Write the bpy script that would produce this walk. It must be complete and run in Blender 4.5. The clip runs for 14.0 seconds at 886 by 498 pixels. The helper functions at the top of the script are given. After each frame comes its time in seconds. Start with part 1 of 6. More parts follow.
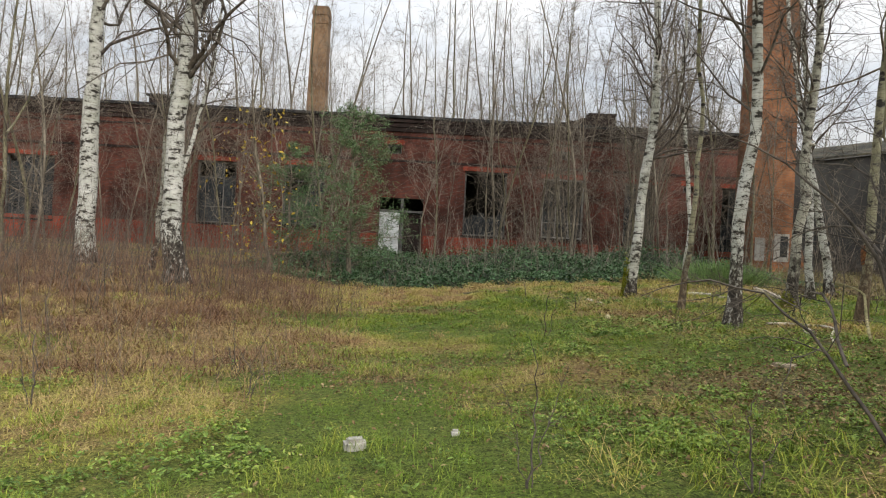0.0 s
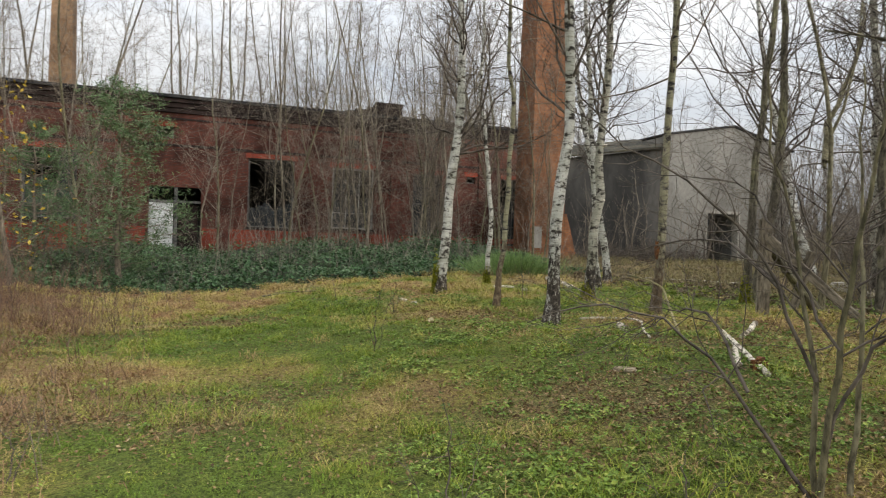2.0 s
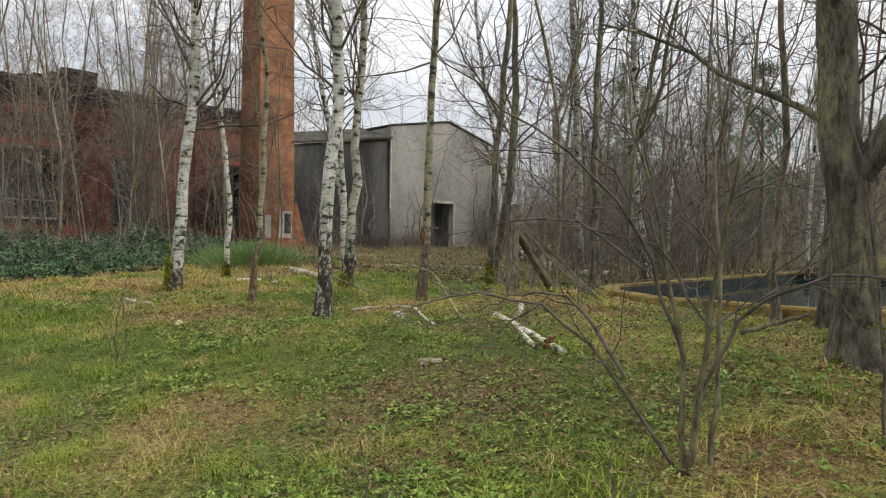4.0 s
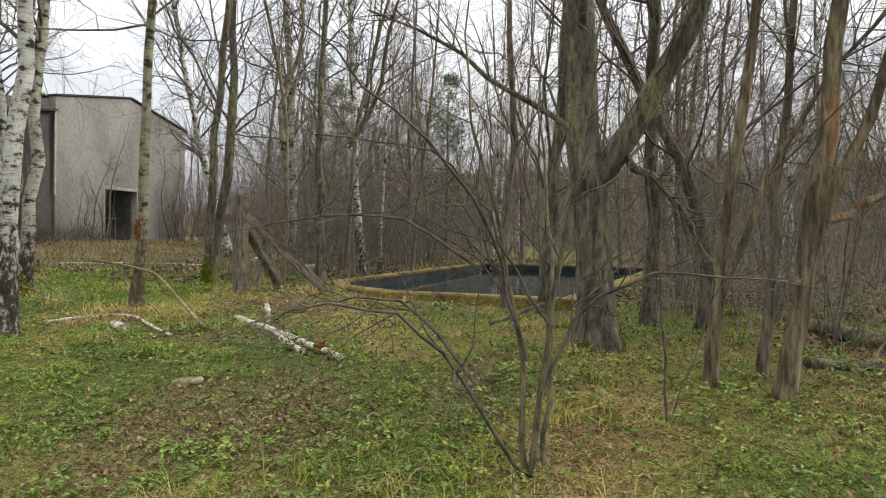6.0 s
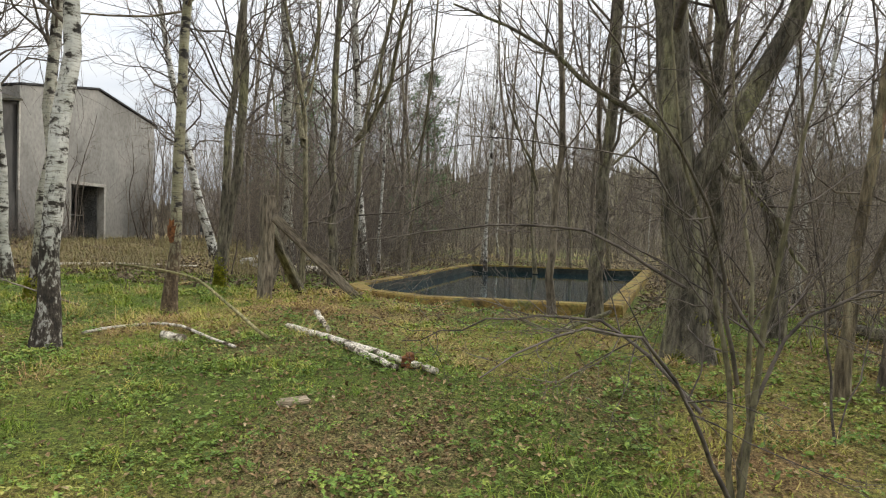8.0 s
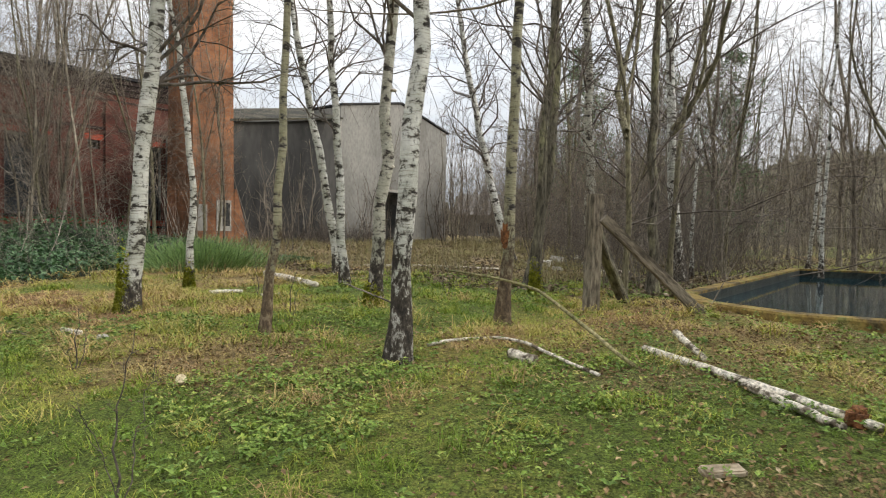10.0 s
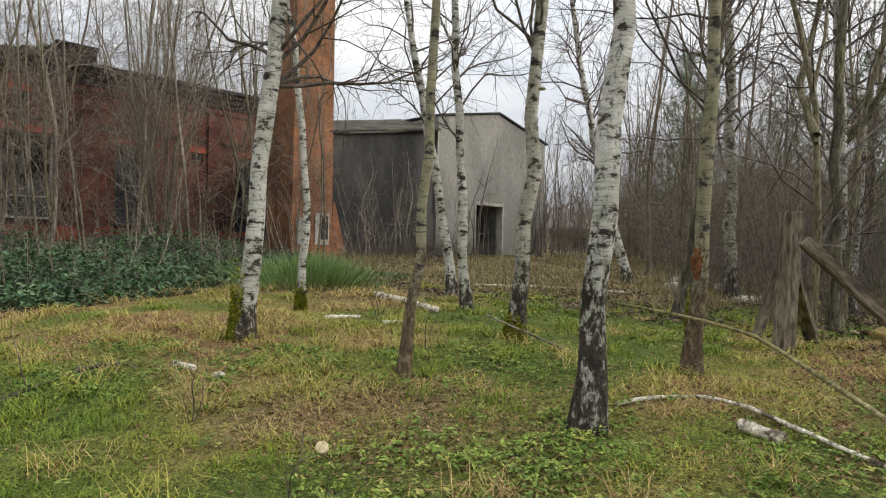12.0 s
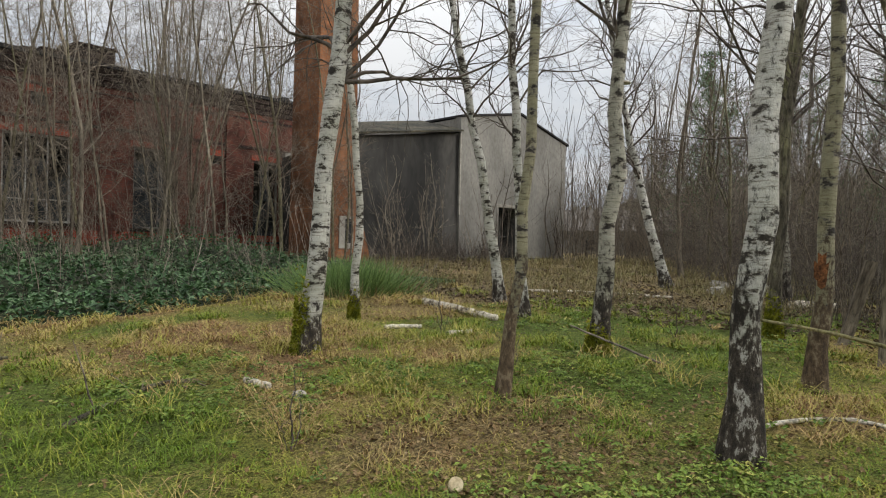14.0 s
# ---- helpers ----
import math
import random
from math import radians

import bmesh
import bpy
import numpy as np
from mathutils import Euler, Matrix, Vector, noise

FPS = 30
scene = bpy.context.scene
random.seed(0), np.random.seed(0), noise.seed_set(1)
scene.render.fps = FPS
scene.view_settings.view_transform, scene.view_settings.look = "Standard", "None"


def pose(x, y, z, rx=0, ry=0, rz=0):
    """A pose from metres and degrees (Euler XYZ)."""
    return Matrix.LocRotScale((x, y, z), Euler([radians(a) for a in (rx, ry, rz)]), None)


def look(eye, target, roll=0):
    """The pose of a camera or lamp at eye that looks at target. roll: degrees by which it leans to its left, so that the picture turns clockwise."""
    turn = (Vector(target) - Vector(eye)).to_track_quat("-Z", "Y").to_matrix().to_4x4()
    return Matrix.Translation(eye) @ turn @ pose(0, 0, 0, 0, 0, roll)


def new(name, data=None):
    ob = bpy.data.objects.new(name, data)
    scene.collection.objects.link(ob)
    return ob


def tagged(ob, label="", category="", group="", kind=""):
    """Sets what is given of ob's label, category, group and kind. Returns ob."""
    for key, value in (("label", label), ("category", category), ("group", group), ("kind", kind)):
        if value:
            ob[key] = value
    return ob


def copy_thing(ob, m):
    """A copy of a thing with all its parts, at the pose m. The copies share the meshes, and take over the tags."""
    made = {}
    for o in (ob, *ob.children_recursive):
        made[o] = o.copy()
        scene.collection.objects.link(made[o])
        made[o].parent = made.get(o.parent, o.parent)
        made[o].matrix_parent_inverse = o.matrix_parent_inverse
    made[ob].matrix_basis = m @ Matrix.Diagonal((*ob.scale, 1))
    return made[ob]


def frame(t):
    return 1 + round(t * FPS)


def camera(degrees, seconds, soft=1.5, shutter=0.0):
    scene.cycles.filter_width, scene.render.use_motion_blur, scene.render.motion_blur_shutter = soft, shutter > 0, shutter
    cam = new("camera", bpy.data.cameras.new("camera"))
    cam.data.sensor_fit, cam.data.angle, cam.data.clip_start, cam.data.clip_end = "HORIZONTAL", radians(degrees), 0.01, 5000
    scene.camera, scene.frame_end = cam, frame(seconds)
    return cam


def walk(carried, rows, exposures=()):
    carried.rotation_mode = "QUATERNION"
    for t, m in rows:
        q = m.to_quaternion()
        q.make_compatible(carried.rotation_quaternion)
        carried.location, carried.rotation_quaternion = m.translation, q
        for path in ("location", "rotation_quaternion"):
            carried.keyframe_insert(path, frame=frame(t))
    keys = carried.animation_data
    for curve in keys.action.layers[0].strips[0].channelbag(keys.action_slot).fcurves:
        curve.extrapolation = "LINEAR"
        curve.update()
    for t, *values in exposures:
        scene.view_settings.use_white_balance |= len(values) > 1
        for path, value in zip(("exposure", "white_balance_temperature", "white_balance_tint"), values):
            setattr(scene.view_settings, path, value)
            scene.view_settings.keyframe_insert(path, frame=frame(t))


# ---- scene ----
cam = camera(69.6, 14.0, soft=1.1, shutter=0.1)
EXPOSURE, SKY = 0.75, 0.30
PATH = [
    (0, (0.413, 1.004, 1.065), (0.398, 3.004, 1.066), 3.1),
    (0.5, (0.303, 1.123, 1.172), (0.33, 3.123, 1.165), 2.2),
    (1, (0.104, 1.301, 1.28), (0.339, 3.287, 1.272), 1.8),
    (1.5, (0.015, 1.552, 1.34), (0.365, 3.521, 1.322), 1.9),
    (2, (-0.089, 1.974, 1.301), (0.569, 3.862, 1.289), 1.8),
    (2.5, (-0.144, 2.415, 1.258), (0.885, 4.13, 1.256), 1.6),
    (2.7, (-0.128, 2.528, 1.23), (0.981, 4.192, 1.223), 1.3),
    (4.8, (-0.51, 3.458, 1.238), (1.153, 4.568, 1.21), 1.0),
    (5, (-0.479, 3.545, 1.256), (1.262, 4.529, 1.225), 1.0),
    (5.5, (-0.443, 3.816, 1.25), (1.405, 4.578, 1.219), 0.6),
    (6, (-0.402, 4.118, 1.258), (1.504, 4.723, 1.227), 0.9),
    (6.5, (-0.47, 4.45, 1.256), (1.465, 4.954, 1.23), 1.1),
    (7, (-0.477, 4.829, 1.223), (1.471, 5.285, 1.198), 1.3),
    (7.2, (-0.49, 4.974, 1.242), (1.458, 5.427, 1.214), 1.4),
    (9.3, (-0.25, 6.289, 1.356), (1.626, 6.979, 1.304), 0.4),
    (9.5, (-0.18, 6.423, 1.363), (1.627, 7.279, 1.316), 0.9),
    (10, (0.223, 6.838, 1.353), (1.815, 8.048, 1.303), 0.8),
    (10.5, (0.444, 7.24, 1.348), (1.955, 8.549, 1.307), 1.2),
    (11, (0.664, 7.629, 1.417), (2.12, 9.0, 1.381), 1.1),
    (11.5, (0.758, 8.024, 1.446), (2.195, 9.416, 1.419), 1.5),
    (12, (0.697, 8.364, 1.453), (2.126, 9.763, 1.438), 1.5),
    (12.5, (0.667, 8.66, 1.446), (2.094, 10.061, 1.434), 1.6),
    (13, (0.61, 8.932, 1.462), (2.039, 10.332, 1.45), 1.6),
    (13.5, (0.496, 9.147, 1.478), (1.92, 10.552, 1.469), 1.6),
    (14, (0.461, 9.339, 1.469), (1.882, 10.746, 1.461), 1.3),
]
walk(cam, [(t, look(eye, target, roll)) for t, eye, target, roll in PATH], exposures=[(0, EXPOSURE - 0.03), (2.5, EXPOSURE + 0.03), (5, EXPOSURE + 0.15), (6.5, EXPOSURE + 0.26), (9.5, EXPOSURE + 0.26), (11, EXPOSURE + 0.24), (12, EXPOSURE + 0.05), (13.5, EXPOSURE - 0.14), (14, EXPOSURE - 0.16)])

# ---- light: a bright overcast sky ----
world = bpy.data.worlds.new("overcast_sky")
scene.world = world
world.use_nodes = True
wn, wl = world.node_tree.nodes, world.node_tree.links
sky = wn.new("ShaderNodeTexSky")
sky.sky_type, sky.sun_disc = "NISHITA", False
sky.sun_elevation, sky.sun_rotation = radians(22), radians(150)
sky_gain = wn.new("ShaderNodeVectorMath")
sky_gain.operation = "SCALE"
sky_gain.inputs[3].default_value = 0.10
cloud_place = wn.new("ShaderNodeTexCoord")
cloud_map = wn.new("ShaderNodeMapping")
cloud_map.inputs["Scale"].default_value = (1.6, 1.6, 5.0)
cloud = wn.new("ShaderNodeTexNoise")
cloud.inputs["Scale"].default_value, cloud.inputs["Detail"].default_value = 2.2, 6
cloud_ramp = wn.new("ShaderNodeValToRGB")
cloud_ramp.color_ramp.elements[0].position, cloud_ramp.color_ramp.elements[0].color = 0.34, (0.74, 0.79, 0.86, 1)
cloud_ramp.color_ramp.elements[1].position, cloud_ramp.color_ramp.elements[1].color = 0.58, (0.98, 0.985, 0.99, 1)
cloud_mix = wn.new("ShaderNodeMix")
cloud_mix.data_type = "RGBA"
cloud_mix.inputs[0].default_value = 0.9
wl.new(cloud_place.outputs["Generated"], cloud_map.inputs["Vector"])
wl.new(cloud_map.outputs["Vector"], cloud.inputs["Vector"])
wl.new(cloud.outputs["Fac"], cloud_ramp.inputs["Fac"])
wl.new(sky.outputs["Color"], sky_gain.inputs[0])
wl.new(sky_gain.outputs[0], cloud_mix.inputs[6])
wl.new(cloud_ramp.outputs["Color"], cloud_mix.inputs[7])
# an overcast sky is brightest overhead
up_part = wn.new("ShaderNodeSeparateXYZ")
wl.new(cloud_place.outputs["Generated"], up_part.inputs[0])
up_gain = wn.new("ShaderNodeMapRange")
up_gain.inputs["From Min"].default_value, up_gain.inputs["From Max"].default_value = 0.0, 1.0
up_gain.inputs["To Min"].default_value, up_gain.inputs["To Max"].default_value = 1.15, 4.8
wl.new(up_part.outputs["Z"], up_gain.inputs["Value"])
sky_grade = wn.new("ShaderNodeVectorMath")
sky_grade.operation = "SCALE"
wl.new(cloud_mix.outputs[2], sky_grade.inputs[0])
wl.new(up_gain.outputs["Result"], sky_grade.inputs[3])
wl.new(sky_grade.outputs[0], wn["Background"].inputs["Color"])
wn["Background"].inputs["Strength"].default_value = SKY

sun_lamp = bpy.data.lights.new("sun", "SUN")
sun_lamp.energy, sun_lamp.angle, sun_lamp.color = 1.5, radians(25), (1.0, 0.96, 0.9)
sun = new("sun", sun_lamp)
sun.matrix_world = look((0, 0, 40), (-14, 24, 28))


# ---- materials ----
def ramp_node(n, stops):
    r = n.new("ShaderNodeValToRGB")
    els = r.color_ramp.elements
    while len(els) < len(stops):
        els.new(0.5)
    for e, (p, c) in zip(els, stops):
        e.position, e.color = p, (*c, 1)
    return r


def base_mat(name, rough=0.85):
    m = bpy.data.materials.new(name)
    m.use_nodes = True
    n, l = m.node_tree.nodes, m.node_tree.links
    b = n["Principled BSDF"]
    b.inputs["Roughness"].default_value = rough
    b.inputs["Specular IOR Level"].default_value = 0.25
    return m, n, l, b


def noise_fac(n, l, scale, detail=5, stretch=(1, 1, 1), space="Object", rough=0.6):
    tc, mp, t = n.new("ShaderNodeTexCoord"), n.new("ShaderNodeMapping"), n.new("ShaderNodeTexNoise")
    mp.inputs["Scale"].default_value = stretch
    t.inputs["Scale"].default_value, t.inputs["Detail"].default_value, t.inputs["Roughness"].default_value = scale, detail, rough
    l.new(tc.outputs[space], mp.inputs["Vector"])
    l.new(mp.outputs["Vector"], t.inputs["Vector"])
    return t.outputs["Fac"]


def mixed(n, l, fac, a, b, mode="MIX"):
    m = n.new("ShaderNodeMix")
    m.data_type, m.blend_type = "RGBA", mode
    for sock, v in ((m.inputs[0], fac), (m.inputs[6], a), (m.inputs[7], b)):
        if isinstance(v, (int, float)):
            sock.default_value = v
        elif isinstance(v, tuple):
            sock.default_value = (*v, 1)
        else:
            l.new(v, sock)
    return m.outputs[2]


def bumped(n, l, b, height, strength=0.5, dist=0.02):
    bp = n.new("ShaderNodeBump")
    bp.inputs["Strength"].default_value, bp.inputs["Distance"].default_value = strength, dist
    l.new(height, bp.inputs["Height"])
    l.new(bp.outputs["Normal"], b.inputs["Normal"])


def two_scale(name, stops, coarse, fine, rough=0.85, stretch=(1, 1, 1), bump=0.5, dist=0.02, metal=0.0, amp=1.0):
    """A surface whose colour varies at two scales, with a fine relief."""
    m, n, l, b = base_mat(name, rough)
    b.inputs["Metallic"].default_value = metal
    f1 = noise_fac(n, l, coarse, 4, stretch)
    f2 = noise_fac(n, l, fine, 6, stretch)
    r1 = ramp_node(n, [(0.5 + (p - 0.5) * 0.6, c) for p, c in stops])
    l.new(f1, r1.inputs["Fac"])
    r2 = ramp_node(n, [(0.37, (1 - 0.58 * amp,) * 3), (0.5, (1 - 0.05 * amp,) * 3), (0.64, (1 + 0.35 * amp,) * 3)])
    l.new(f2, r2.inputs["Fac"])
    l.new(mixed(n, l, 1.0, r1.outputs["Color"], r2.outputs["Color"], "MULTIPLY"), b.inputs["Base Color"])
    bumped(n, l, b, f2, bump, dist)
    return m


def height_fac(n, l, low, high):
    tc, sp, mr = n.new("ShaderNodeTexCoord"), n.new("ShaderNodeSeparateXYZ"), n.new("ShaderNodeMapRange")
    mr.inputs["From Min"].default_value, mr.inputs["From Max"].default_value = low, high
    l.new(tc.outputs["Object"], sp.inputs[0])
    l.new(sp.outputs["Z"], mr.inputs["Value"])
    return mr.outputs["Result"]


def added(n, l, a, b, op="ADD"):
    m = n.new("ShaderNodeMath")
    m.operation = op
    for sock, v in ((m.inputs[0], a), (m.inputs[1], b)):
        if isinstance(v, (int, float)):
            sock.default_value = v
        else:
            l.new(v, sock)
    return m.outputs[0]


def birch_mat(name, rough_to, tint=(0.57, 0.56, 0.525), foot=((0.022, 0.018, 0.014), (0.075, 0.06, 0.045), (0.36, 0.34, 0.30))):
    """White papery bark with dark cross marks; black furrowed bark up to rough_to metres."""
    m, n, l, b = base_mat(name, 0.75)
    marks = noise_fac(n, l, 4.2, 6, (1.0, 1.0, 2.1), rough=0.68)
    lent = noise_fac(n, l, 6, 5, (1.0, 1.0, 10.0), rough=0.72)
    furrow = noise_fac(n, l, 12, 6, (1.35, 1.35, 0.7), rough=0.72)
    broad = noise_fac(n, l, 1.6, 3)
    bark = ramp_node(n, [(0.405, (0.035, 0.03, 0.025)), (0.435, (0.17, 0.155, 0.13)), (0.46, tuple(0.82 * c for c in tint)), (0.54, tint), (0.8, tuple(min(1, c * 1.25) for c in tint))])
    l.new(marks, bark.inputs["Fac"])
    lr = ramp_node(n, [(0.35, (0.28, 0.26, 0.23)), (0.43, (0.86, 0.85, 0.82)), (0.5, (1, 1, 1))])
    l.new(lent, lr.inputs["Fac"])
    white = mixed(n, l, 1.0, bark.outputs["Color"], lr.outputs["Color"], "MULTIPLY")
    br = ramp_node(n, [(0.35, (0.72, 0.73, 0.66)), (0.65, (1.08, 1.07, 1.05))])
    l.new(broad, br.inputs["Fac"])
    white = mixed(n, l, 1.0, white, br.outputs["Color"], "MULTIPLY")
    dark = ramp_node(n, [(0.42, foot[0]), (0.55, foot[1]), (0.60, foot[2])])
    l.new(furrow, dark.inputs["Fac"])
    h = height_fac(n, l, 0.05, rough_to)
    jag = added(n, l, added(n, l, h, 0.62, "SUBTRACT"), added(n, l, added(n, l, furrow, 0.5, "SUBTRACT"), 3.0, "MULTIPLY"))
    step = n.new("ShaderNodeMapRange")
    step.inputs["From Min"].default_value, step.inputs["From Max"].default_value = -0.12, 0.2
    l.new(jag, step.inputs["Value"])
    l.new(mixed(n, l, step.outputs["Result"], dark.outputs["Color"], white), b.inputs["Base Color"])
    bumped(n, l, b, furrow, 0.9, 0.035)
    return m


def blade_mat(name, stops, rough=0.7):
    """Leaves and blades: the colour follows each piece's own tone."""
    m, n, l, b = base_mat(name, rough)
    at = n.new("ShaderNodeAttribute")
    at.attribute_name = "tone"
    r = ramp_node(n, stops)
    l.new(at.outputs["Fac"], r.inputs["Fac"])
    f = noise_fac(n, l, 30, 3)
    v = ramp_node(n, [(0.32, (0.45, 0.45, 0.45)), (0.68, (1.4, 1.4, 1.4))])
    l.new(f, v.inputs["Fac"])
    col = mixed(n, l, 1.0, r.outputs["Color"], v.outputs["Color"], "MULTIPLY")
    l.new(col, b.inputs["Base Color"])
    b.inputs["Subsurface Weight"].default_value = 0.0
    return m


def brick_mat(name, c1, c2, mortar, grime, axis="XZ", lowred=None):
    m, n, l, b = base_mat(name, 0.92)
    tc, sp, cb = n.new("ShaderNodeTexCoord"), n.new("ShaderNodeSeparateXYZ"), n.new("ShaderNodeCombineXYZ")
    l.new(tc.outputs["Object"], sp.inputs[0])
    l.new(added(n, l, sp.outputs["X"], sp.outputs["Y"]), cb.inputs["X"])
    l.new(sp.outputs["Z"], cb.inputs["Y"])
    t = n.new("ShaderNodeTexBrick")
    t.inputs["Scale"].default_value = 1.0
    t.inputs["Brick Width"].default_value, t.inputs["Row Height"].default_value, t.inputs["Mortar Size"].default_value = 0.26, 0.078, 0.008
    t.inputs["Color1"].default_value, t.inputs["Color2"].default_value, t.inputs["Mortar"].default_value = (*c1, 1), (*c2, 1), (*mortar, 1)
    l.new(cb.outputs[0], t.inputs["Vector"])
    f1 = noise_fac(n, l, 0.35, 6, (1, 1, 1.4))
    f2 = noise_fac(n, l, 3.0, 6, (1, 1, 0.5), rough=0.7)
    f3 = noise_fac(n, l, 0.9, 5, (1, 1, 0.25))
    g1 = ramp_node(n, [(0.36, grime), (0.62, (1, 1, 1))])
    l.new(f1, g1.inputs["Fac"])
    g2 = ramp_node(n, [(0.3, (0.5, 0.48, 0.46)), (0.62, (1.1, 1.1, 1.1))])
    l.new(f2, g2.inputs["Fac"])
    g3 = ramp_node(n, [(0.36, (0.55, 0.53, 0.5)), (0.55, (1, 1, 1))])
    l.new(f3, g3.inputs["Fac"])
    col = mixed(n, l, 1.0, t.outputs["Color"], g1.outputs["Color"], "MULTIPLY")
    col = mixed(n, l, 0.8, col, g2.outputs["Color"], "MULTIPLY")
    col = mixed(n, l, 0.7, col, g3.outputs["Color"], "MULTIPLY")
    l.new(col, b.inputs["Base Color"])
    bumped(n, l, b, added(n, l, t.outputs["Fac"], added(n, l, f2, 0.5, "MULTIPLY"), "SUBTRACT"), 0.4, -0.02)
    return m


M_BRICK = brick_mat("old_red_brick", (0.21, 0.063, 0.04), (0.13, 0.047, 0.033), (0.13, 0.09, 0.075), (0.30, 0.29, 0.28))
M_BRICK_RED = brick_mat("brighter_red_brick", (0.44, 0.065, 0.028), (0.32, 0.055, 0.03), (0.2, 0.13, 0.1), (0.5, 0.45, 0.42))
M_BRICK_DARK = brick_mat("weathered_dark_brick", (0.06, 0.034, 0.028), (0.045, 0.03, 0.026), (0.05, 0.042, 0.038), (0.35, 0.35, 0.35))
M_CHIM = brick_mat("orange_chimney_brick", (0.43, 0.178, 0.075), (0.29, 0.118, 0.056), (0.25, 0.175, 0.12), (0.42, 0.42, 0.42))
M_YELLOWBRICK = brick_mat("yellow_brown_brick", (0.36, 0.23, 0.13), (0.3, 0.18, 0.10), (0.24, 0.18, 0.13), (0.6, 0.57, 0.55))
M_RENDER = two_scale("grey_cement_render", [(0.3, (0.18, 0.17, 0.15)), (0.5, (0.235, 0.225, 0.20)), (0.7, (0.27, 0.255, 0.225))], 0.5, 9, 0.95, (1, 1, 0.5), 0.4, 0.01, amp=0.3)
M_RENDER_DARK = two_scale("dark_cement_render", [(0.3, (0.03, 0.029, 0.027)), (0.5, (0.052, 0.05, 0.046)), (0.7, (0.085, 0.08, 0.072))], 0.4, 6, 0.95, (1, 1, 0.4), 0.4, 0.01, amp=0.3)
M_PLINTH = two_scale("black_plinth", [(0.3, (0.03, 0.03, 0.03)), (0.7, (0.07, 0.065, 0.06))], 1.0, 10)
M_TAR = two_scale("tarred_roof_felt", [(0.3, (0.018, 0.018, 0.02)), (0.7, (0.05, 0.048, 0.046))], 0.7, 8, 0.9)
M_ROOFTILE = two_scale("faded_red_roof", [(0.3, (0.12, 0.108, 0.095)), (0.7, (0.22, 0.20, 0.18))], 0.7, 8, 0.9, amp=0.3)
# near-black colour stands for the shade inside the unlit buildings
M_INSIDE = two_scale("shade_dark_interior", [(0.3, (0.02, 0.02, 0.02)), (0.7, (0.05, 0.048, 0.045))], 0.5, 4, amp=0.3)
M_WHITE = two_scale("flaking_white_paint", [(0.3, (0.42, 0.42, 0.40)), (0.5, (0.62, 0.63, 0.62)), (0.7, (0.70, 0.71, 0.70))], 1.2, 14, 0.6, amp=0.3)
M_WHITE_OLD = two_scale("dirty_white_frame", [(0.3, (0.22, 0.21, 0.19)), (0.7, (0.42, 0.41, 0.38))], 1.5, 14, 0.7, amp=0.4)
M_FRAME = two_scale("grey_weathered_frame", [(0.3, (0.07, 0.07, 0.066)), (0.7, (0.16, 0.153, 0.14))], 1.5, 14, 0.7)
M_BOARD = two_scale("dark_boarding", [(0.3, (0.022, 0.025, 0.027)), (0.7, (0.05, 0.054, 0.055))], 0.8, 9, 0.8)
M_BOARD_GREEN = two_scale("faded_green_boarding", [(0.3, (0.035, 0.055, 0.035)), (0.7, (0.075, 0.105, 0.07))], 0.8, 9, 0.8)
M_CONC = two_scale("pale_concrete", [(0.3, (0.27, 0.25, 0.215)), (0.7, (0.42, 0.395, 0.34))], 2, 22, 0.9, amp=0.3)
M_STONE = two_scale("pale_stone", [(0.3, (0.33, 0.31, 0.27)), (0.7, (0.52, 0.49, 0.43))], 5, 25, 0.9, amp=0.3)
M_RUST = two_scale("orange_rotten_wood", [(0.3, (0.09, 0.04, 0.018)), (0.7, (0.25, 0.105, 0.04))], 12, 60, 0.95)
M_POOLRIM = two_scale("mossy_yellow_concrete", [(0.3, (0.09, 0.07, 0.035)), (0.45, (0.20, 0.135, 0.04)), (0.6, (0.26, 0.19, 0.055)), (0.72, (0.15, 0.15, 0.045))], 2.2, 24, 0.95, bump=0.7, amp=0.7)
M_POOLWALL = two_scale("green_black_pool_wall", [(0.3, (0.012, 0.016, 0.013)), (0.7, (0.035, 0.043, 0.034))], 0.8, 9, 0.7)
M_BARK = two_scale("grey_brown_bark", [(0.3, (0.11, 0.092, 0.068)), (0.5, (0.18, 0.15, 0.11)), (0.7, (0.25, 0.215, 0.16))], 2.0, 22, 0.95, (1, 1, 0.25), 0.9, 0.03)
M_BARK_DARK = two_scale("dark_furrowed_bark", [(0.3, (0.085, 0.075, 0.055)), (0.5, (0.15, 0.133, 0.095)), (0.7, (0.215, 0.205, 0.115))], 2.6, 20, 0.95, (1, 1, 0.32), 1.0, 0.08)
M_BARK_ROBINIA = two_scale("deeply_ridged_bark", [(0.3, (0.12, 0.095, 0.06)), (0.45, (0.23, 0.185, 0.115)), (0.58, (0.27, 0.235, 0.145)), (0.7, (0.34, 0.19, 0.105))], 3.2, 15, 0.95, (1.5, 1.5, 0.3), 1.0, 0.09)
M_BARK_OLIVE = two_scale("olive_brown_bark", [(0.3, (0.10, 0.09, 0.05)), (0.5, (0.16, 0.14, 0.085)), (0.7, (0.22, 0.20, 0.13))], 3.0, 30, 0.9, (1, 1, 0.3), 0.6, 0.02)
M_TWIG = two_scale("bare_twigs", [(0.3, (0.13, 0.105, 0.08)), (0.7, (0.22, 0.18, 0.135))], 1.5, 10, 0.9)
M_TWIG_GREY = two_scale("grey_bare_twigs", [(0.3, (0.17, 0.145, 0.115)), (0.7, (0.28, 0.24, 0.19))], 1.2, 10, 0.9)
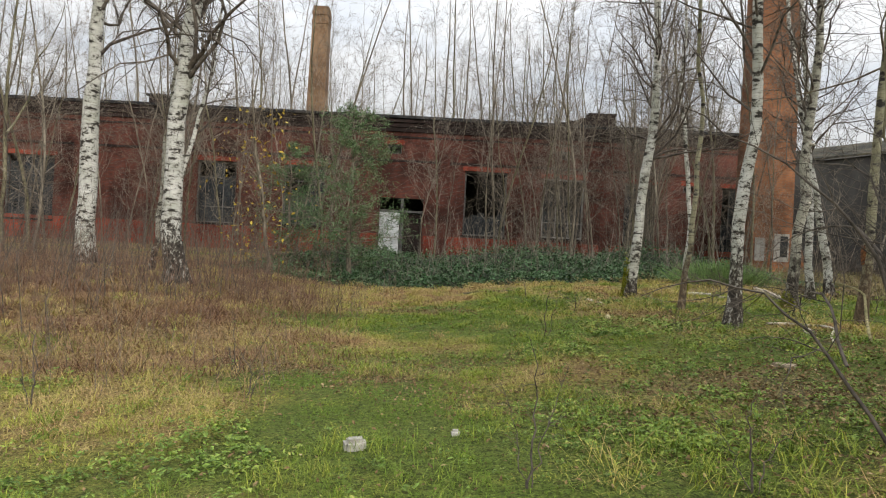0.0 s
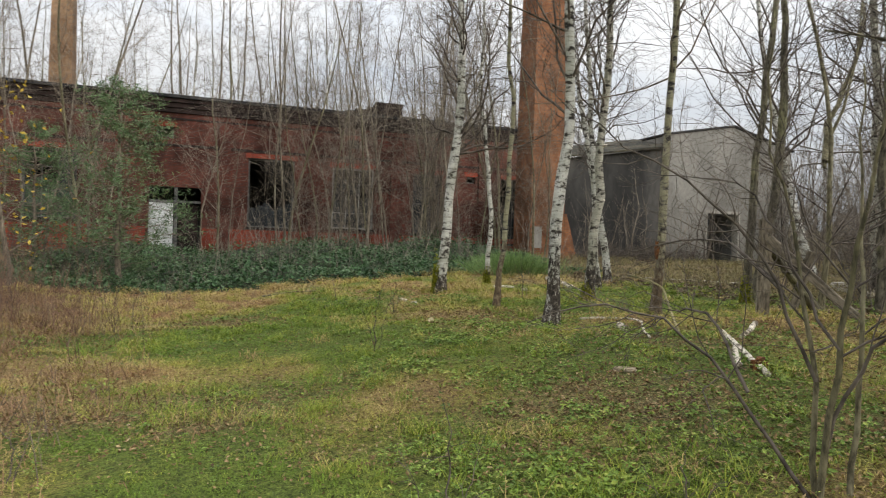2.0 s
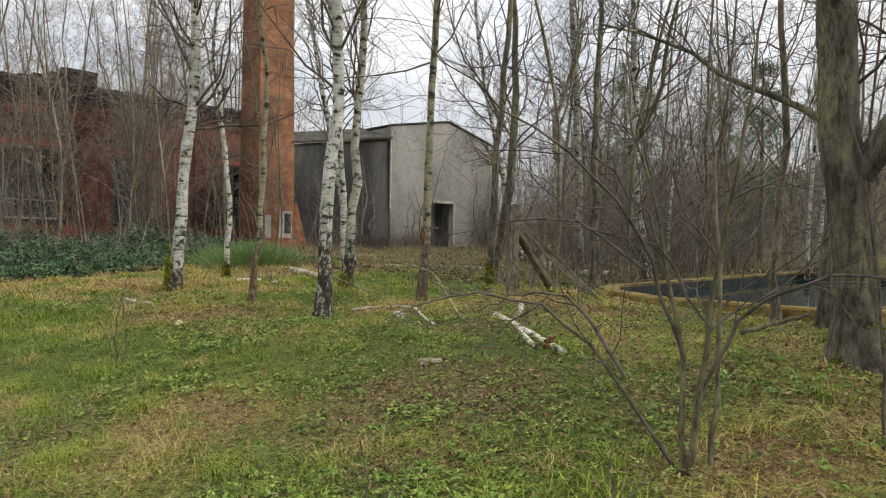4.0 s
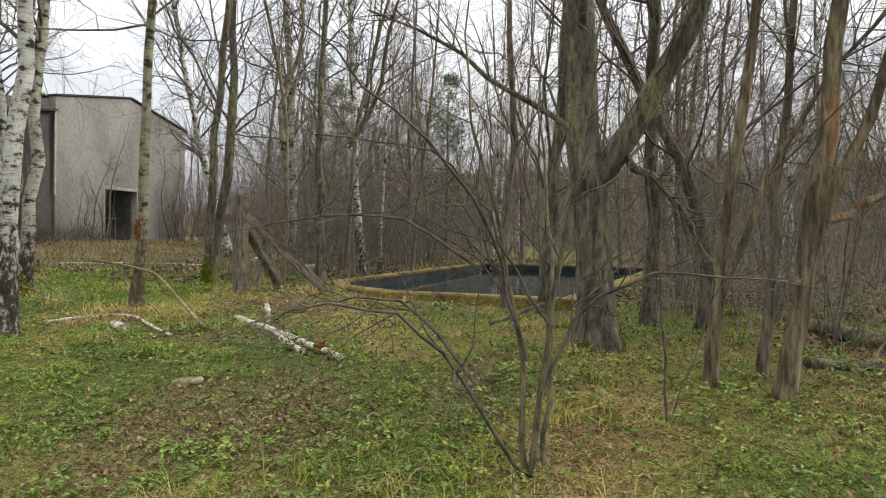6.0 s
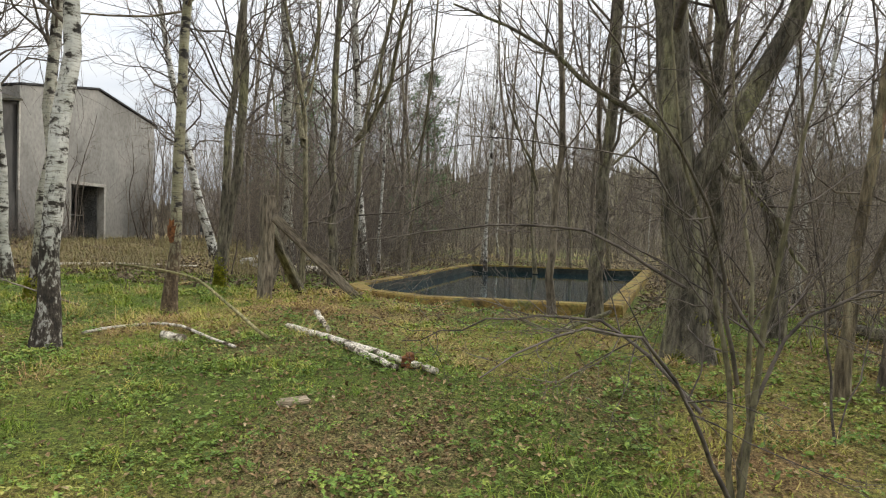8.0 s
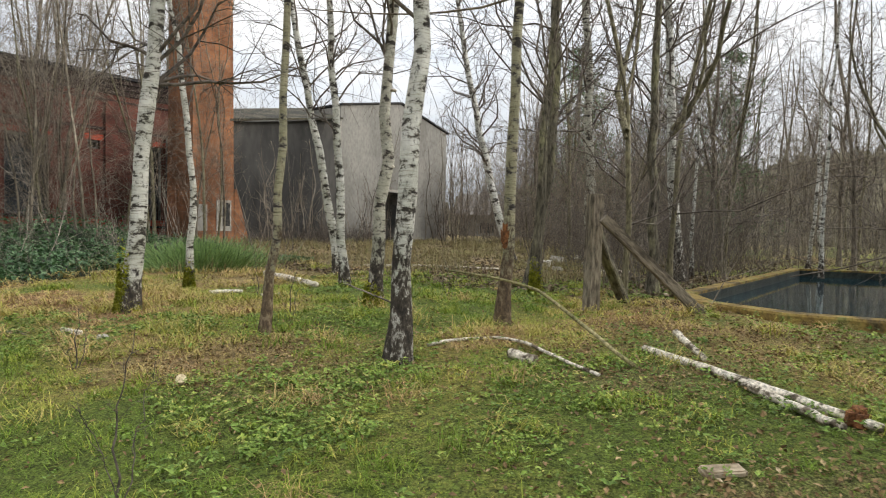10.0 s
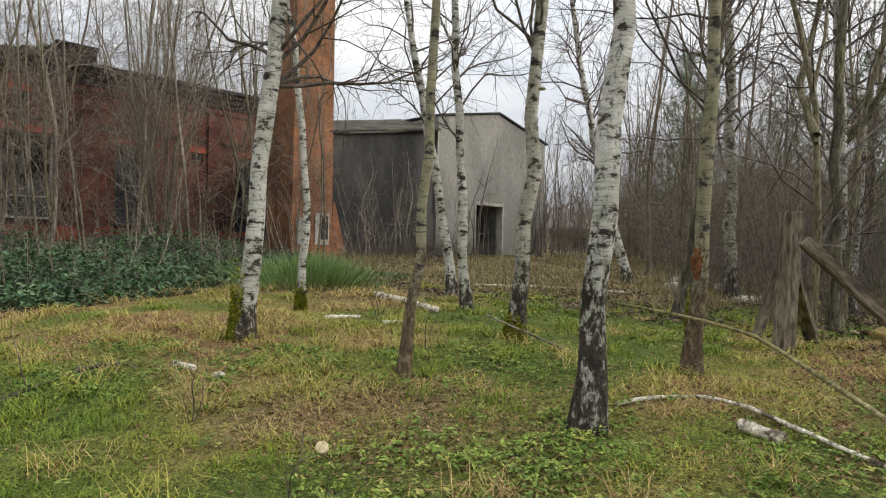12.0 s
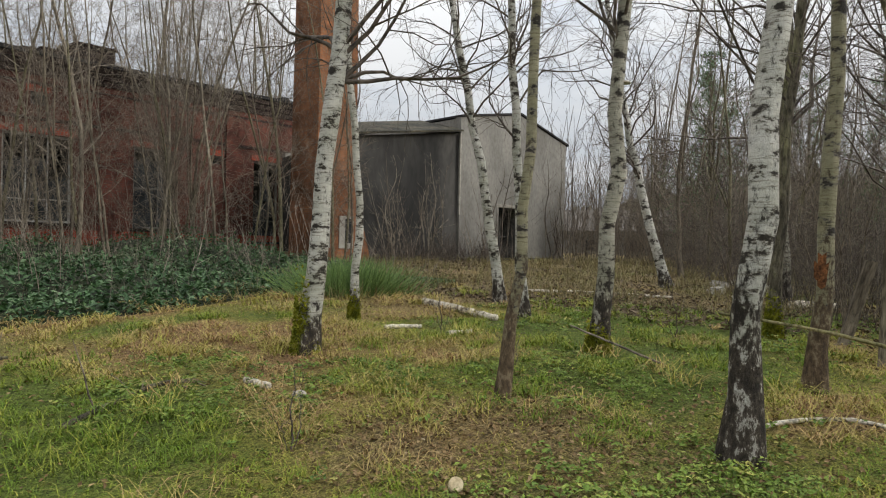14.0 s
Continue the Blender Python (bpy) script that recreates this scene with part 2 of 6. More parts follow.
M_TWIG_DARK = two_scale("dark_purple_twigs", [(0.3, (0.085, 0.07, 0.058)), (0.7, (0.15, 0.125, 0.10))], 1.2, 10, 0.9)
M_BIRCH = birch_mat("white_birch_bark", 1.75)
M_BIRCH_LOW = birch_mat("white_birch_bark_low_foot", 0.7)
M_BIRCH_GREY = birch_mat("greyish_birch_bark", 1.2, (0.40, 0.385, 0.33))
M_LICHEN = birch_mat("lichened_olive_bark", 1.5, (0.30, 0.28, 0.19), ((0.06, 0.042, 0.026), (0.14, 0.10, 0.06), (0.22, 0.17, 0.11)))
M_MOSS = two_scale("bright_green_moss", [(0.3, (0.13, 0.15, 0.012)), (0.7, (0.32, 0.32, 0.03))], 9, 70, 1.0)
M_FUNGUS = two_scale("pale_bracket_fungus", [(0.3, (0.25, 0.2, 0.15)), (0.7, (0.6, 0.55, 0.47))], 9, 40, 0.9)
M_GRASS = blade_mat("meadow_grass", [(0.0, (0.135, 0.215, 0.02)), (0.3, (0.26, 0.305, 0.038)), (0.52, (0.39, 0.355, 0.07)), (0.75, (0.46, 0.335, 0.14)), (1.0, (0.34, 0.19, 0.09))])
M_DRY = blade_mat("dry_stalks", [(0.0, (0.32, 0.215, 0.10)), (0.5, (0.235, 0.135, 0.07)), (1.0, (0.13, 0.068, 0.043))])
M_WEED = blade_mat("low_green_weeds", [(0.0, (0.085, 0.145, 0.022)), (0.5, (0.165, 0.25, 0.04)), (0.85, (0.27, 0.33, 0.06)), (1.0, (0.40, 0.38, 0.10))], 0.55)
M_LITTER = blade_mat("fallen_leaves", [(0.0, (0.11, 0.07, 0.032)), (0.5, (0.25, 0.165, 0.075)), (0.85, (0.36, 0.265, 0.135)), (1.0, (0.45, 0.38, 0.25))], 0.8)
M_IVY = blade_mat("bramble_leaves", [(0.0, (0.028, 0.065, 0.022)), (0.6, (0.065, 0.135, 0.05)), (1.0, (0.15, 0.23, 0.11))], 0.5)
M_PINE = blade_mat("pine_needles", [(0.0, (0.05, 0.095, 0.035)), (0.6, (0.105, 0.175, 0.07)), (1.0, (0.18, 0.235, 0.11))], 0.6)
M_YLEAF = blade_mat("yellow_leaves", [(0.0, (0.30, 0.20, 0.02)), (1.0, (0.48, 0.36, 0.05))], 0.6)

# water: a dark still mirror
M_WATER, _n, _l, _b = base_mat("dark_still_water", 0.04)
_b.inputs["Base Color"].default_value = (0.005, 0.026, 0.036, 1)
_b.inputs["Specular IOR Level"].default_value = 0.5
_wf = noise_fac(_n, _l, 5, 3, (1, 1, 1))
bumped(_n, _l, _b, _wf, 0.06, 0.02)
# glass
M_GLASS, _n, _l, _b = base_mat("dusty_window_glass", 0.12)
_b.inputs["Base Color"].default_value = (0.02, 0.024, 0.028, 1)
_b.inputs["Specular IOR Level"].default_value = 0.5
_wf = noise_fac(_n, _l, 1.3, 4)
_r = ramp_node(_n, [(0.35, (0.012, 0.014, 0.016)), (0.7, (0.06, 0.065, 0.068))])
_l.new(_wf, _r.inputs["Fac"])
_l.new(_r.outputs["Color"], _b.inputs["Base Color"])


# ---- mesh tools ----
def amesh(name, V, F, mat, smooth=False, tone=None):
    """A mesh from arrays; every row of F is one polygon."""
    V, F = np.asarray(V, np.float32), np.asarray(F, np.int32)
    me = bpy.data.meshes.new(name)
    k = F.shape[1]
    me.vertices.add(len(V))
    me.vertices.foreach_set("co", V.ravel())
    me.loops.add(F.size)
    me.loops.foreach_set("vertex_index", F.ravel())
    me.polygons.add(len(F))
    me.polygons.foreach_set("loop_start", np.arange(0, F.size, k, dtype=np.int32))
    me.polygons.foreach_set("use_smooth", np.full(len(F), smooth))
    me.update(calc_edges=True)
    me.materials.append(mat)
    if tone is not None:
        at = me.attributes.new("tone", "FLOAT", "POINT")
        at.data.foreach_set("value", np.asarray(tone, np.float32))
    return me


def part(name, me, parent, label=""):
    ob = new(name, me)
    ob.parent = parent
    return tagged(ob, label) if label else ob


def thing(name, place, label, category, group="", kind=""):
    ob = new(name)
    ob.empty_display_size = 0.2
    ob.location = place
    return tagged(ob, label, category, group, kind)


def single(name, me, place, label, category, group="", kind=""):
    ob = new(name, me)
    ob.location = place
    return tagged(ob, label, category, group, kind)


BOXF = np.array([(0, 3, 2, 1), (4, 5, 6, 7), (0, 1, 5, 4), (1, 2, 6, 5), (2, 3, 7, 6), (3, 0, 4, 7)])


def box_mesh(name, boxes, mat):
    V, F = [], []
    for i, (x0, x1, y0, y1, z0, z1) in enumerate(boxes):
        V += [(x0, y0, z0), (x1, y0, z0), (x1, y1, z0), (x0, y1, z0), (x0, y0, z1), (x1, y0, z1), (x1, y1, z1), (x0, y1, z1)]
        F.append(BOXF + 8 * i)
    return amesh(name, V, np.vstack(F), mat)


def bevel_box(name, size, mat, bevel=0.01, jitter=0.0, seed=1):
    bm = bmesh.new()
    bmesh.ops.create_cube(bm, size=1)
    bmesh.ops.scale(bm, vec=size, verts=bm.verts)
    bmesh.ops.bevel(bm, geom=bm.edges[:], offset=bevel, segments=2, affect="EDGES")
    rg = random.Random(seed)
    for v in bm.verts:
        v.co += Vector((rg.uniform(-1, 1), rg.uniform(-1, 1), rg.uniform(-1, 1))) * jitter
    me = bpy.data.meshes.new(name)
    bm.to_mesh(me)
    bm.free()
    me.materials.append(mat)
    return me


def tubes(P, R, n):
    """Tubes round many curves at once: P (m, k, 3), R (m, k)."""
    m, k, _ = P.shape
    T = np.gradient(P, axis=1)
    T /= np.linalg.norm(T, axis=2, keepdims=True) + 1e-9
    ref = np.where(np.abs(T[:, :1, 2:3]) > 0.8, np.array([[[1.0, 0.13, 0.0]]]), np.array([[[0.11, 0.07, 1.0]]]))
    U = np.cross(T, np.broadcast_to(ref, T.shape))
    U /= np.linalg.norm(U, axis=2, keepdims=True) + 1e-9
    W = np.cross(T, U)
    a = np.arange(n) * 2 * math.pi / n
    V = P[:, :, None, :] + R[:, :, None, None] * (np.cos(a)[None, None, :, None] * U[:, :, None, :] + np.sin(a)[None, None, :, None] * W[:, :, None, :])
    idx = np.arange(m * k * n).reshape(m, k, n)
    A, B = idx[:, :-1, :], idx[:, 1:, :]
    F = np.stack([A, np.roll(A, -1, 2), np.roll(B, -1, 2), B], axis=-1).reshape(-1, 4)
    return V.reshape(-1, 3), F


def joined(parts):
    V, F, o = [], [], 0
    for v, f in parts:
        V.append(v)
        F.append(f + o)
        o += len(v)
    return np.vstack(V), np.vstack(F)


def unit(a):
    return a / (np.linalg.norm(a, axis=-1, keepdims=True) + 1e-9)


def curves(rg, S, D, L, k, wander, lift):
    P = [S]
    D = unit(D)
    for i in range(k):
        D = unit(D + rg.normal(0, wander, D.shape) + np.array([0, 0, lift]))
        P.append(P[-1] + D * (L / k)[:, None])
    return np.stack(P, 1)


def shoots(rg, P, R, L, count, s0, angle, ratio, k, wander, lift, rratio=0.5, taper=0.25, rmin=0.0):
    """Side shoots off every curve of P: new curves, radii and lengths."""
    m, kk, _ = P.shape
    par = np.repeat(np.arange(m), count)
    s = rg.uniform(s0, 0.98, len(par))
    f = s * (kk - 1)
    i = np.minimum(f.astype(int), kk - 2)
    w = (f - i)[:, None]
    S = P[par, i] * (1 - w) + P[par, i + 1] * w
    T = unit(P[par, i + 1] - P[par, i])
    q = rg.normal(0, 1, T.shape)
    q = unit(q - T * (q * T).sum(1, keepdims=True))
    a = np.radians(rg.normal(angle, angle * 0.32, len(par)))[:, None]
    D = T * np.cos(a) + q * np.sin(a)
    ll = L[par] * ratio * (1.15 - 0.75 * s) * rg.uniform(0.6, 1.3, len(par))
    r0 = np.maximum((R[par, i] * (1 - w[:, 0]) + R[par, i + 1] * w[:, 0]) * rratio, rmin)
    C = curves(rg, S, D, ll, k, wander, lift)
    RR = r0[:, None] * np.linspace(1, taper, k + 1)[None, :]
    return C, RR, ll


def trunk_line(points, height, k, rg, wander=0.03):
    """A trunk through the given points (from its foot, local), carried on to the height."""
    pts = [np.array(p, float) for p in points]
    d = pts[-1] - pts[-2] if len(pts) > 1 else np.array([0, 0, 1.0])
    d /= np.linalg.norm(d)
    while pts[-1][2] < height:
        d = d * 0.8 + np.array([0, 0, 0.2]) + rg.normal(0, 0.06, 3) * (1, 1, 0)
        d /= np.linalg.norm(d)
        pts.append(pts[-1] + d * max(0.8, height / 9))
    pts = np.array(pts)
    seg = np.concatenate([[0], np.cumsum(np.linalg.norm(np.diff(pts, axis=0), axis=1))])
    u = np.linspace(0, 1, k + 1) ** 1.25 * seg[-1]
    line = np.stack([np.interp(u, seg, pts[:, j]) for j in range(3)], 1)
    for _ in range(2):
        line[1:-1] = (line[:-2] + 2 * line[1:-1] + line[2:]) / 4
    line[2:] += rg.normal(0, wander, (k - 1, 3)) * (1, 1, 0)
    return line, seg[-1]


def tree_meshes(seed, points, radius, height, bark, twig, limbs=26, s0=0.3, angle=48, ratio=0.34, lift=0.12, sub=9, fine=5, sides=10, flare=1.5, droop=0.0, rmin=0.0035, tip=0.12, k=16, rr=0.30, wander=0.27, seg1=7, side1=5, seg2=4, seg3=2):
    rg = np.random.default_rng(seed)
    line, length = trunk_line(points, height, k, rg)
    s = np.linspace(0, 1, k + 1) ** 1.25
    rad = radius * ((1 - s) ** 0.8 * (1 - tip) + tip) * (1 + (flare - 1) * np.exp(-s * length / 0.22))
    rad *= 1 + rg.normal(0, 0.035, k + 1)
    P, R = line[None], rad[None]
    TV, TF = tubes(P, R, sides)
    lob = 1 + 0.10 * np.sin(3 * np.arctan2(TV[:, 1], TV[:, 0]) + seed) * np.exp(-TV[:, 2:3].ravel() / 0.35)
    cen = np.repeat(line, sides, 0)
    TV = cen + (TV - cen) * lob[:, None]
    trunk = amesh("trunk", TV, TF, bark, True)
    L = np.array([length])
    B1, R1, L1 = shoots(rg, P, R, L, limbs, s0, angle, ratio, seg1, wander, lift, rr, 0.18, rmin * 1.6)
    got = [tubes(B1, R1, side1)]
    B2, R2, L2 = shoots(rg, B1, R1, L1, sub, 0.12, 48, 0.55, seg2, wander, lift * 0.5 - droop, 0.55, 0.35, rmin)
    got.append(tubes(B2, R2, 3))
    if fine:
        B3, R3, L3 = shoots(rg, B2, R2, L2, fine, 0.1, 44, 0.6, seg3, 0.2, -droop, 0.6, 0.5, rmin * 0.8)
        got.append(tubes(B3, R3, 3))
    V, F = joined(got)
    return trunk, amesh("crown", V, F, twig, True)


def vnoise(x, y, scale, seed):
    """Smooth value noise of the plan, 0 to 1."""
    g = np.random.default_rng(seed).random((64, 64))
    fx, fy = np.asarray(x) / scale, np.asarray(y) / scale
    ix, iy = np.floor(fx).astype(int), np.floor(fy).astype(int)
    u, v = fx - ix, fy - iy
    u, v = u * u * (3 - 2 * u), v * v * (3 - 2 * v)
    a, b, c, d = g[ix % 64, iy % 64], g[(ix + 1) % 64, iy % 64], g[ix % 64, (iy + 1) % 64], g[(ix + 1) % 64, (iy + 1) % 64]
    return (a * (1 - u) + b * u) * (1 - v) + (c * (1 - u) + d * u) * v


def smooth(e0, e1, x):
    t = np.clip((np.asarray(x, float) - e0) / (e1 - e0), 0, 1)
    return t * t * (3 - 2 * t)


# ---- the ground ----
POOL = (9.9, 23.5, 5.35, 10.1)  # x from, x to, y from, y to
SKEW = 0.11  # its southern side runs askew
CUT = 1.9  # the pool's cut-off corner


def in_pool(x, y, grow=0.0):
    return (x > POOL[0] - grow) & (x < POOL[1] + grow) & (y > POOL[2] - SKEW * (x - POOL[0]) - grow) & (y < POOL[3] + grow) & ((x - POOL[0]) + (POOL[3] - y) > CUT - 1.4 * grow)


def ground_z(x, y, fine=True):
    x, y = np.asarray(x, float), np.asarray(y, float)
    z = -0.15 + 0.38 * np.tanh((x - 2.3) / 3.2) + 0.02 * (np.clip(y, -10, 40) - 9)
    z = z + 0.42 * smooth(-1.0, -7.0, x) * smooth(6, 12, y)
    z = z + 0.12 * smooth(7, 3, y) * smooth(2, 5, x)
    z = z + 0.25 * smooth(18, 28, y) * smooth(8, 16, x)
    if fine:
        z = z + 0.07 * (vnoise(x, y, 2.3, 3) - 0.5) + 0.04 * (vnoise(x, y, 0.7, 4) - 0.5)
    return z


def bank_h(x, y):
    """How high the brambles stand over the ground."""
    return (0.2 + 0.9 * vnoise(x, y, 1.5, 8)) * (0.72 + 0.56 * vnoise(x, y, 0.55, 18)) * (0.35 * smooth(19.0 + 1.6 * vnoise(x, 0 * y, 2.5, 9), 20.9, y) + 0.65 * smooth(20.5, 28, y)) * smooth(-8, -3.5, x) * smooth(13.4, 11.2, x) * smooth(39, 36.5, y)


def dryness(x, y):
    """0: green grass, 1: dead straw."""
    d = 0.5 * smooth(-0.8, -4.0, x + 0.15 * (y - 8)) * smooth(6.8, 9.4, y) + 0.62 * smooth(14.8, 17.5, y) * smooth(25, 22, y) * smooth(9, 5, x)
    return np.clip(d + 1.25 * (vnoise(x, y, 2.1, 11) - 0.47) + 0.3 * smooth(17, 20, y) * smooth(5, 8, x) + 0.8 * (vnoise(x, y, 0.9, 12) - 0.5) + 0.13 - 0.42 * np.exp(-((x - 2.6) / 3.0) ** 2 - ((y - 12.6) / 2.4) ** 2), 0, 1)


def leafiness(x, y):
    """Where dead leaves lie."""
    return np.clip(1.9 * (vnoise(x, y, 1.8, 21) - 0.5) + 0.5 * (vnoise(x, y, 0.55, 22) - 0.5) - 0.02 + 0.14 * smooth(2, 5, x) * smooth(11, 7.5, y) + 0.35 * smooth(7, 12, x) + 0.7 * smooth(16.5, 20, y) * smooth(5, 8, x), 0, 1)


def axis_steps(lo, hi, step, far):
    mid = np.arange(lo, hi + 1e-6, step)
    out = step * 1.35 ** np.arange(1, 40)
    out = np.cumsum(out)
    out = out[out < far]
    return np.concatenate([lo - out[::-1], mid, hi + out])


gx, gy = axis_steps(-14, 18, 0.2, 900), axis_steps(-6, 26, 0.2, 900)
GX, GY = np.meshgrid(gx, gy, indexing="ij")
GZ = ground_z(GX, GY)
GZ = np.where(in_pool(GX, GY, 0.05), -1.1, GZ)
gi = np.arange(GX.size).reshape(GX.shape)
GF = np.stack([gi[:-1, :-1], gi[1:, :-1], gi[1:, 1:], gi[:-1, 1:]], -1).reshape(-1, 4)

M_GROUND, _n, _l, _b = base_mat("meadow_ground", 1.0)
_dry, _lf = _n.new("ShaderNodeAttribute"), _n.new("ShaderNodeAttribute")
_dry.attribute_name, _lf.attribute_name = "tone", "leafy"
_f1, _f2 = noise_fac(_n, _l, 9, 6, rough=0.7), noise_fac(_n, _l, 60, 4)
_g = ramp_node(_n, [(0.0, (0.13, 0.175, 0.03)), (0.35, (0.25, 0.24, 0.055)), (0.6, (0.33, 0.245, 0.09)), (1.0, (0.29, 0.17, 0.085))])
_l.new(added(_n, _l, _dry.outputs["Fac"], added(_n, _l, added(_n, _l, _f1, 0.5, "SUBTRACT"), 0.9, "MULTIPLY")), _g.inputs["Fac"])
_e = ramp_node(_n, [(0.35, (0.17, 0.125, 0.058)), (0.65, (0.34, 0.26, 0.125))])
_l.new(_f2, _e.inputs["Fac"])
_k = _n.new("ShaderNodeMapRange")
_k.inputs["From Min"].default_value, _k.inputs["From Max"].default_value = 0.45, 0.75
_l.new(added(_n, _l, added(_n, _l, _lf.outputs["Fac"], 0.45, "MULTIPLY"), added(_n, _l, _f1, 0.62, "MULTIPLY")), _k.inputs["Value"])
_c = mixed(_n, _l, _k.outputs["Result"], _g.outputs["Color"], _e.outputs["Color"])
_f4 = noise_fac(_n, _l, 17, 6, rough=0.75)
_m = ramp_node(_n, [(0.36, (0.38, 0.36, 0.33)), (0.5, (0.95, 0.95, 0.95)), (0.66, (1.35, 1.33, 1.25))])
_l.new(_f4, _m.inputs["Fac"])
_c = mixed(_n, _l, 1.0, _c, _m.outputs["Color"], "MULTIPLY")
_v = ramp_node(_n, [(0.33, (0.3, 0.3, 0.3)), (0.66, (1.25, 1.25, 1.25))])
_l.new(_f2, _v.inputs["Fac"])
_l.new(mixed(_n, _l, 1.0, _c, _v.outputs["Color"], "MULTIPLY"), _b.inputs["Base Color"])
bumped(_n, _l, _b, added(_n, _l, _f1, _f2), 0.9, 0.05)

ground_me = amesh("ground", np.stack([GX, GY, GZ], -1).reshape(-1, 3), GF, M_GROUND, True, dryness(GX, GY).ravel())
_at = ground_me.attributes.new("leafy", "FLOAT", "POINT")
_at.data.foreach_set("value", leafiness(GX, GY).ravel().astype(np.float32))
single("ground", ground_me, (0, 0, 0), "uneven meadow ground of moss, straw grass and dead leaves", "ground", "", "structure")


# ---- buildings ----
def wall_mesh(name, x0, x1, y0, y1, z0, z1, holes, mat):
    """One connected wall along x with rectangular holes through it."""
    xs = sorted({x0, x1, *[h[0] for h in holes], *[h[1] for h in holes]})
    zs = sorted({z0, z1, *[h[2] for h in holes], *[min(h[3], z1) for h in holes]})
    zs = [z for z in zs if z0 <= z <= z1]
    nx, nz = len(xs) - 1, len(zs) - 1

    def solid(i, j):
        if not (0 <= i < nx and 0 <= j < nz):
            return False
        x, z = (xs[i] + xs[i + 1]) / 2, (zs[j] + zs[j + 1]) / 2
        return not any(h[0] < x < h[1] and h[2] < z < h[3] for h in holes)

    V = [(x, y, z) for y in (y0, y1) for x in xs for z in zs]

    def at(s, i, j):
        return s * (nx + 1) * (nz + 1) + i * (nz + 1) + j

    F = []
    for i in range(nx):
        for j in range(nz):
            if not solid(i, j):
                continue
            F.append((at(0, i, j), at(0, i + 1, j), at(0, i + 1, j + 1), at(0, i, j + 1)))
            F.append((at(1, i, j), at(1, i, j + 1), at(1, i + 1, j + 1), at(1, i + 1, j)))
            for di, dj, p, q in ((-1, 0, (i, j), (i, j + 1)), (1, 0, (i + 1, j + 1), (i + 1, j)), (0, -1, (i + 1, j), (i, j)), (0, 1, (i, j + 1), (i + 1, j + 1))):
                if not solid(i + di, j + dj):
                    F.append((at(0, *p), at(0, *q), at(1, *q), at(1, *p)))
    return amesh(name, V, F, mat)


def window_in(parent, x0, x1, z0, z1, y, cols, rows, mat, missing, seed, bars=0.05):
    """A framed window with glazing bars, some panes gone."""
    rg = random.Random(seed)
    w = part("window", box_mesh("window_frame", [(x0, x1, y, y + 0.12, z0, z0 + 0.09), (x0, x1, y, y + 0.12, z1 - 0.09, z1), (x0, x0 + 0.09, y, y + 0.12, z0 + 0.09, z1 - 0.09), (x1 - 0.09, x1, y, y + 0.12, z0 + 0.09, z1 - 0.09)], mat), parent)
    xa, xb, za, zb = x0 + 0.09, x1 - 0.09, z0 + 0.09, z1 - 0.09
    dx, dz = (xb - xa) / cols, (zb - za) / rows
    for i in range(1, cols):
        if rg.random() > missing * 0.4:
            part("glazing_bar", box_mesh("glazing_bar", [(xa + i * dx - bars / 2, xa + i * dx + bars / 2, y + 0.03, y + 0.09, za, zb)], mat), w)
    for j in range(1, rows):
        if rg.random() > missing * 0.5:
            part("glazing_bar", box_mesh("glazing_bar", [(xa, xb, y + 0.035, y + 0.085, za + j * dz - bars / 2, za + j * dz + bars / 2)], mat), w)
    for i in range(cols):
        for j in range(rows):
            if rg.random() > missing:
                part("pane", box_mesh("pane", [(xa + i * dx + bars / 2 + 0.003, xa + (i + 1) * dx - bars / 2 - 0.003, y + 0.055, y + 0.061, za + j * dz + bars / 2 + 0.003, za + (j + 1) * dz - bars / 2 - 0.003)], M_GLASS), w)
    return w


# the long brick hall
HALL_Y, EAVES = 38.0, 8.5
hall = thing("factory_hall", (0, HALL_Y, 0), "long derelict red brick factory hall with broken windows", "building")
holes = [(-25.65, -22.76, 1.6, 5.3), (-14.4, -12.1, 1.9, 5.5), (-9.35, -6.95, 2.05, 5.5), (-3.4, -2.55, 6.45, 7.0), (-3.7, -1.15, -0.6, 3.9), (1.2, 3.65, 1.95, 5.68), (5.75, 8.15, 2.05, 5.5), (6.65, 7.2, 6.6, 7.1), (10.48, 12.2, 1.95, 5.45), (13.84, 14.4, 5.08, 5.49), (16.1, 17.5, 1.5, 5.48)]
part("wall", wall_mesh("wall", -60, 18.3, 0, 0.5, -0.6, 7.75, holes, M_BRICK), hall)
for a, b in ((-60, -3.8), (-1.05, 18.2)):
    part("base_course", box_mesh("base_course", [(a, b, -0.06, -0.003, -0.6, 1.8)], M_BRICK_RED), hall, "brighter red brick base course")
for y, za, zb in ((-0.10, 7.754, 8.0), (-0.2, 8.004, 8.25), (-0.32, 8.254, 8.46)):
    part("cornice", box_mesh("cornice", [(-60, 18.3, y, 0.5, za, zb)], M_BRICK_DARK), hall, "stepped dark brick cornice")
for za, zb in ((6.0, 6.13), (7.4, 7.5)):
    part("string_course", box_mesh("string_course", [(-60, 18.25, -0.05, -0.003, za, zb)], M_BRICK_DARK), hall)
for xp in (-21.3, -16, -10.8, -5, 0.0, 4.7, 9.4, 14.9):
    part("pilaster", box_mesh("pilaster", [(xp - 0.3, xp + 0.3, -0.12, -0.063, -0.6, 7.4)], M_BRICK), hall)
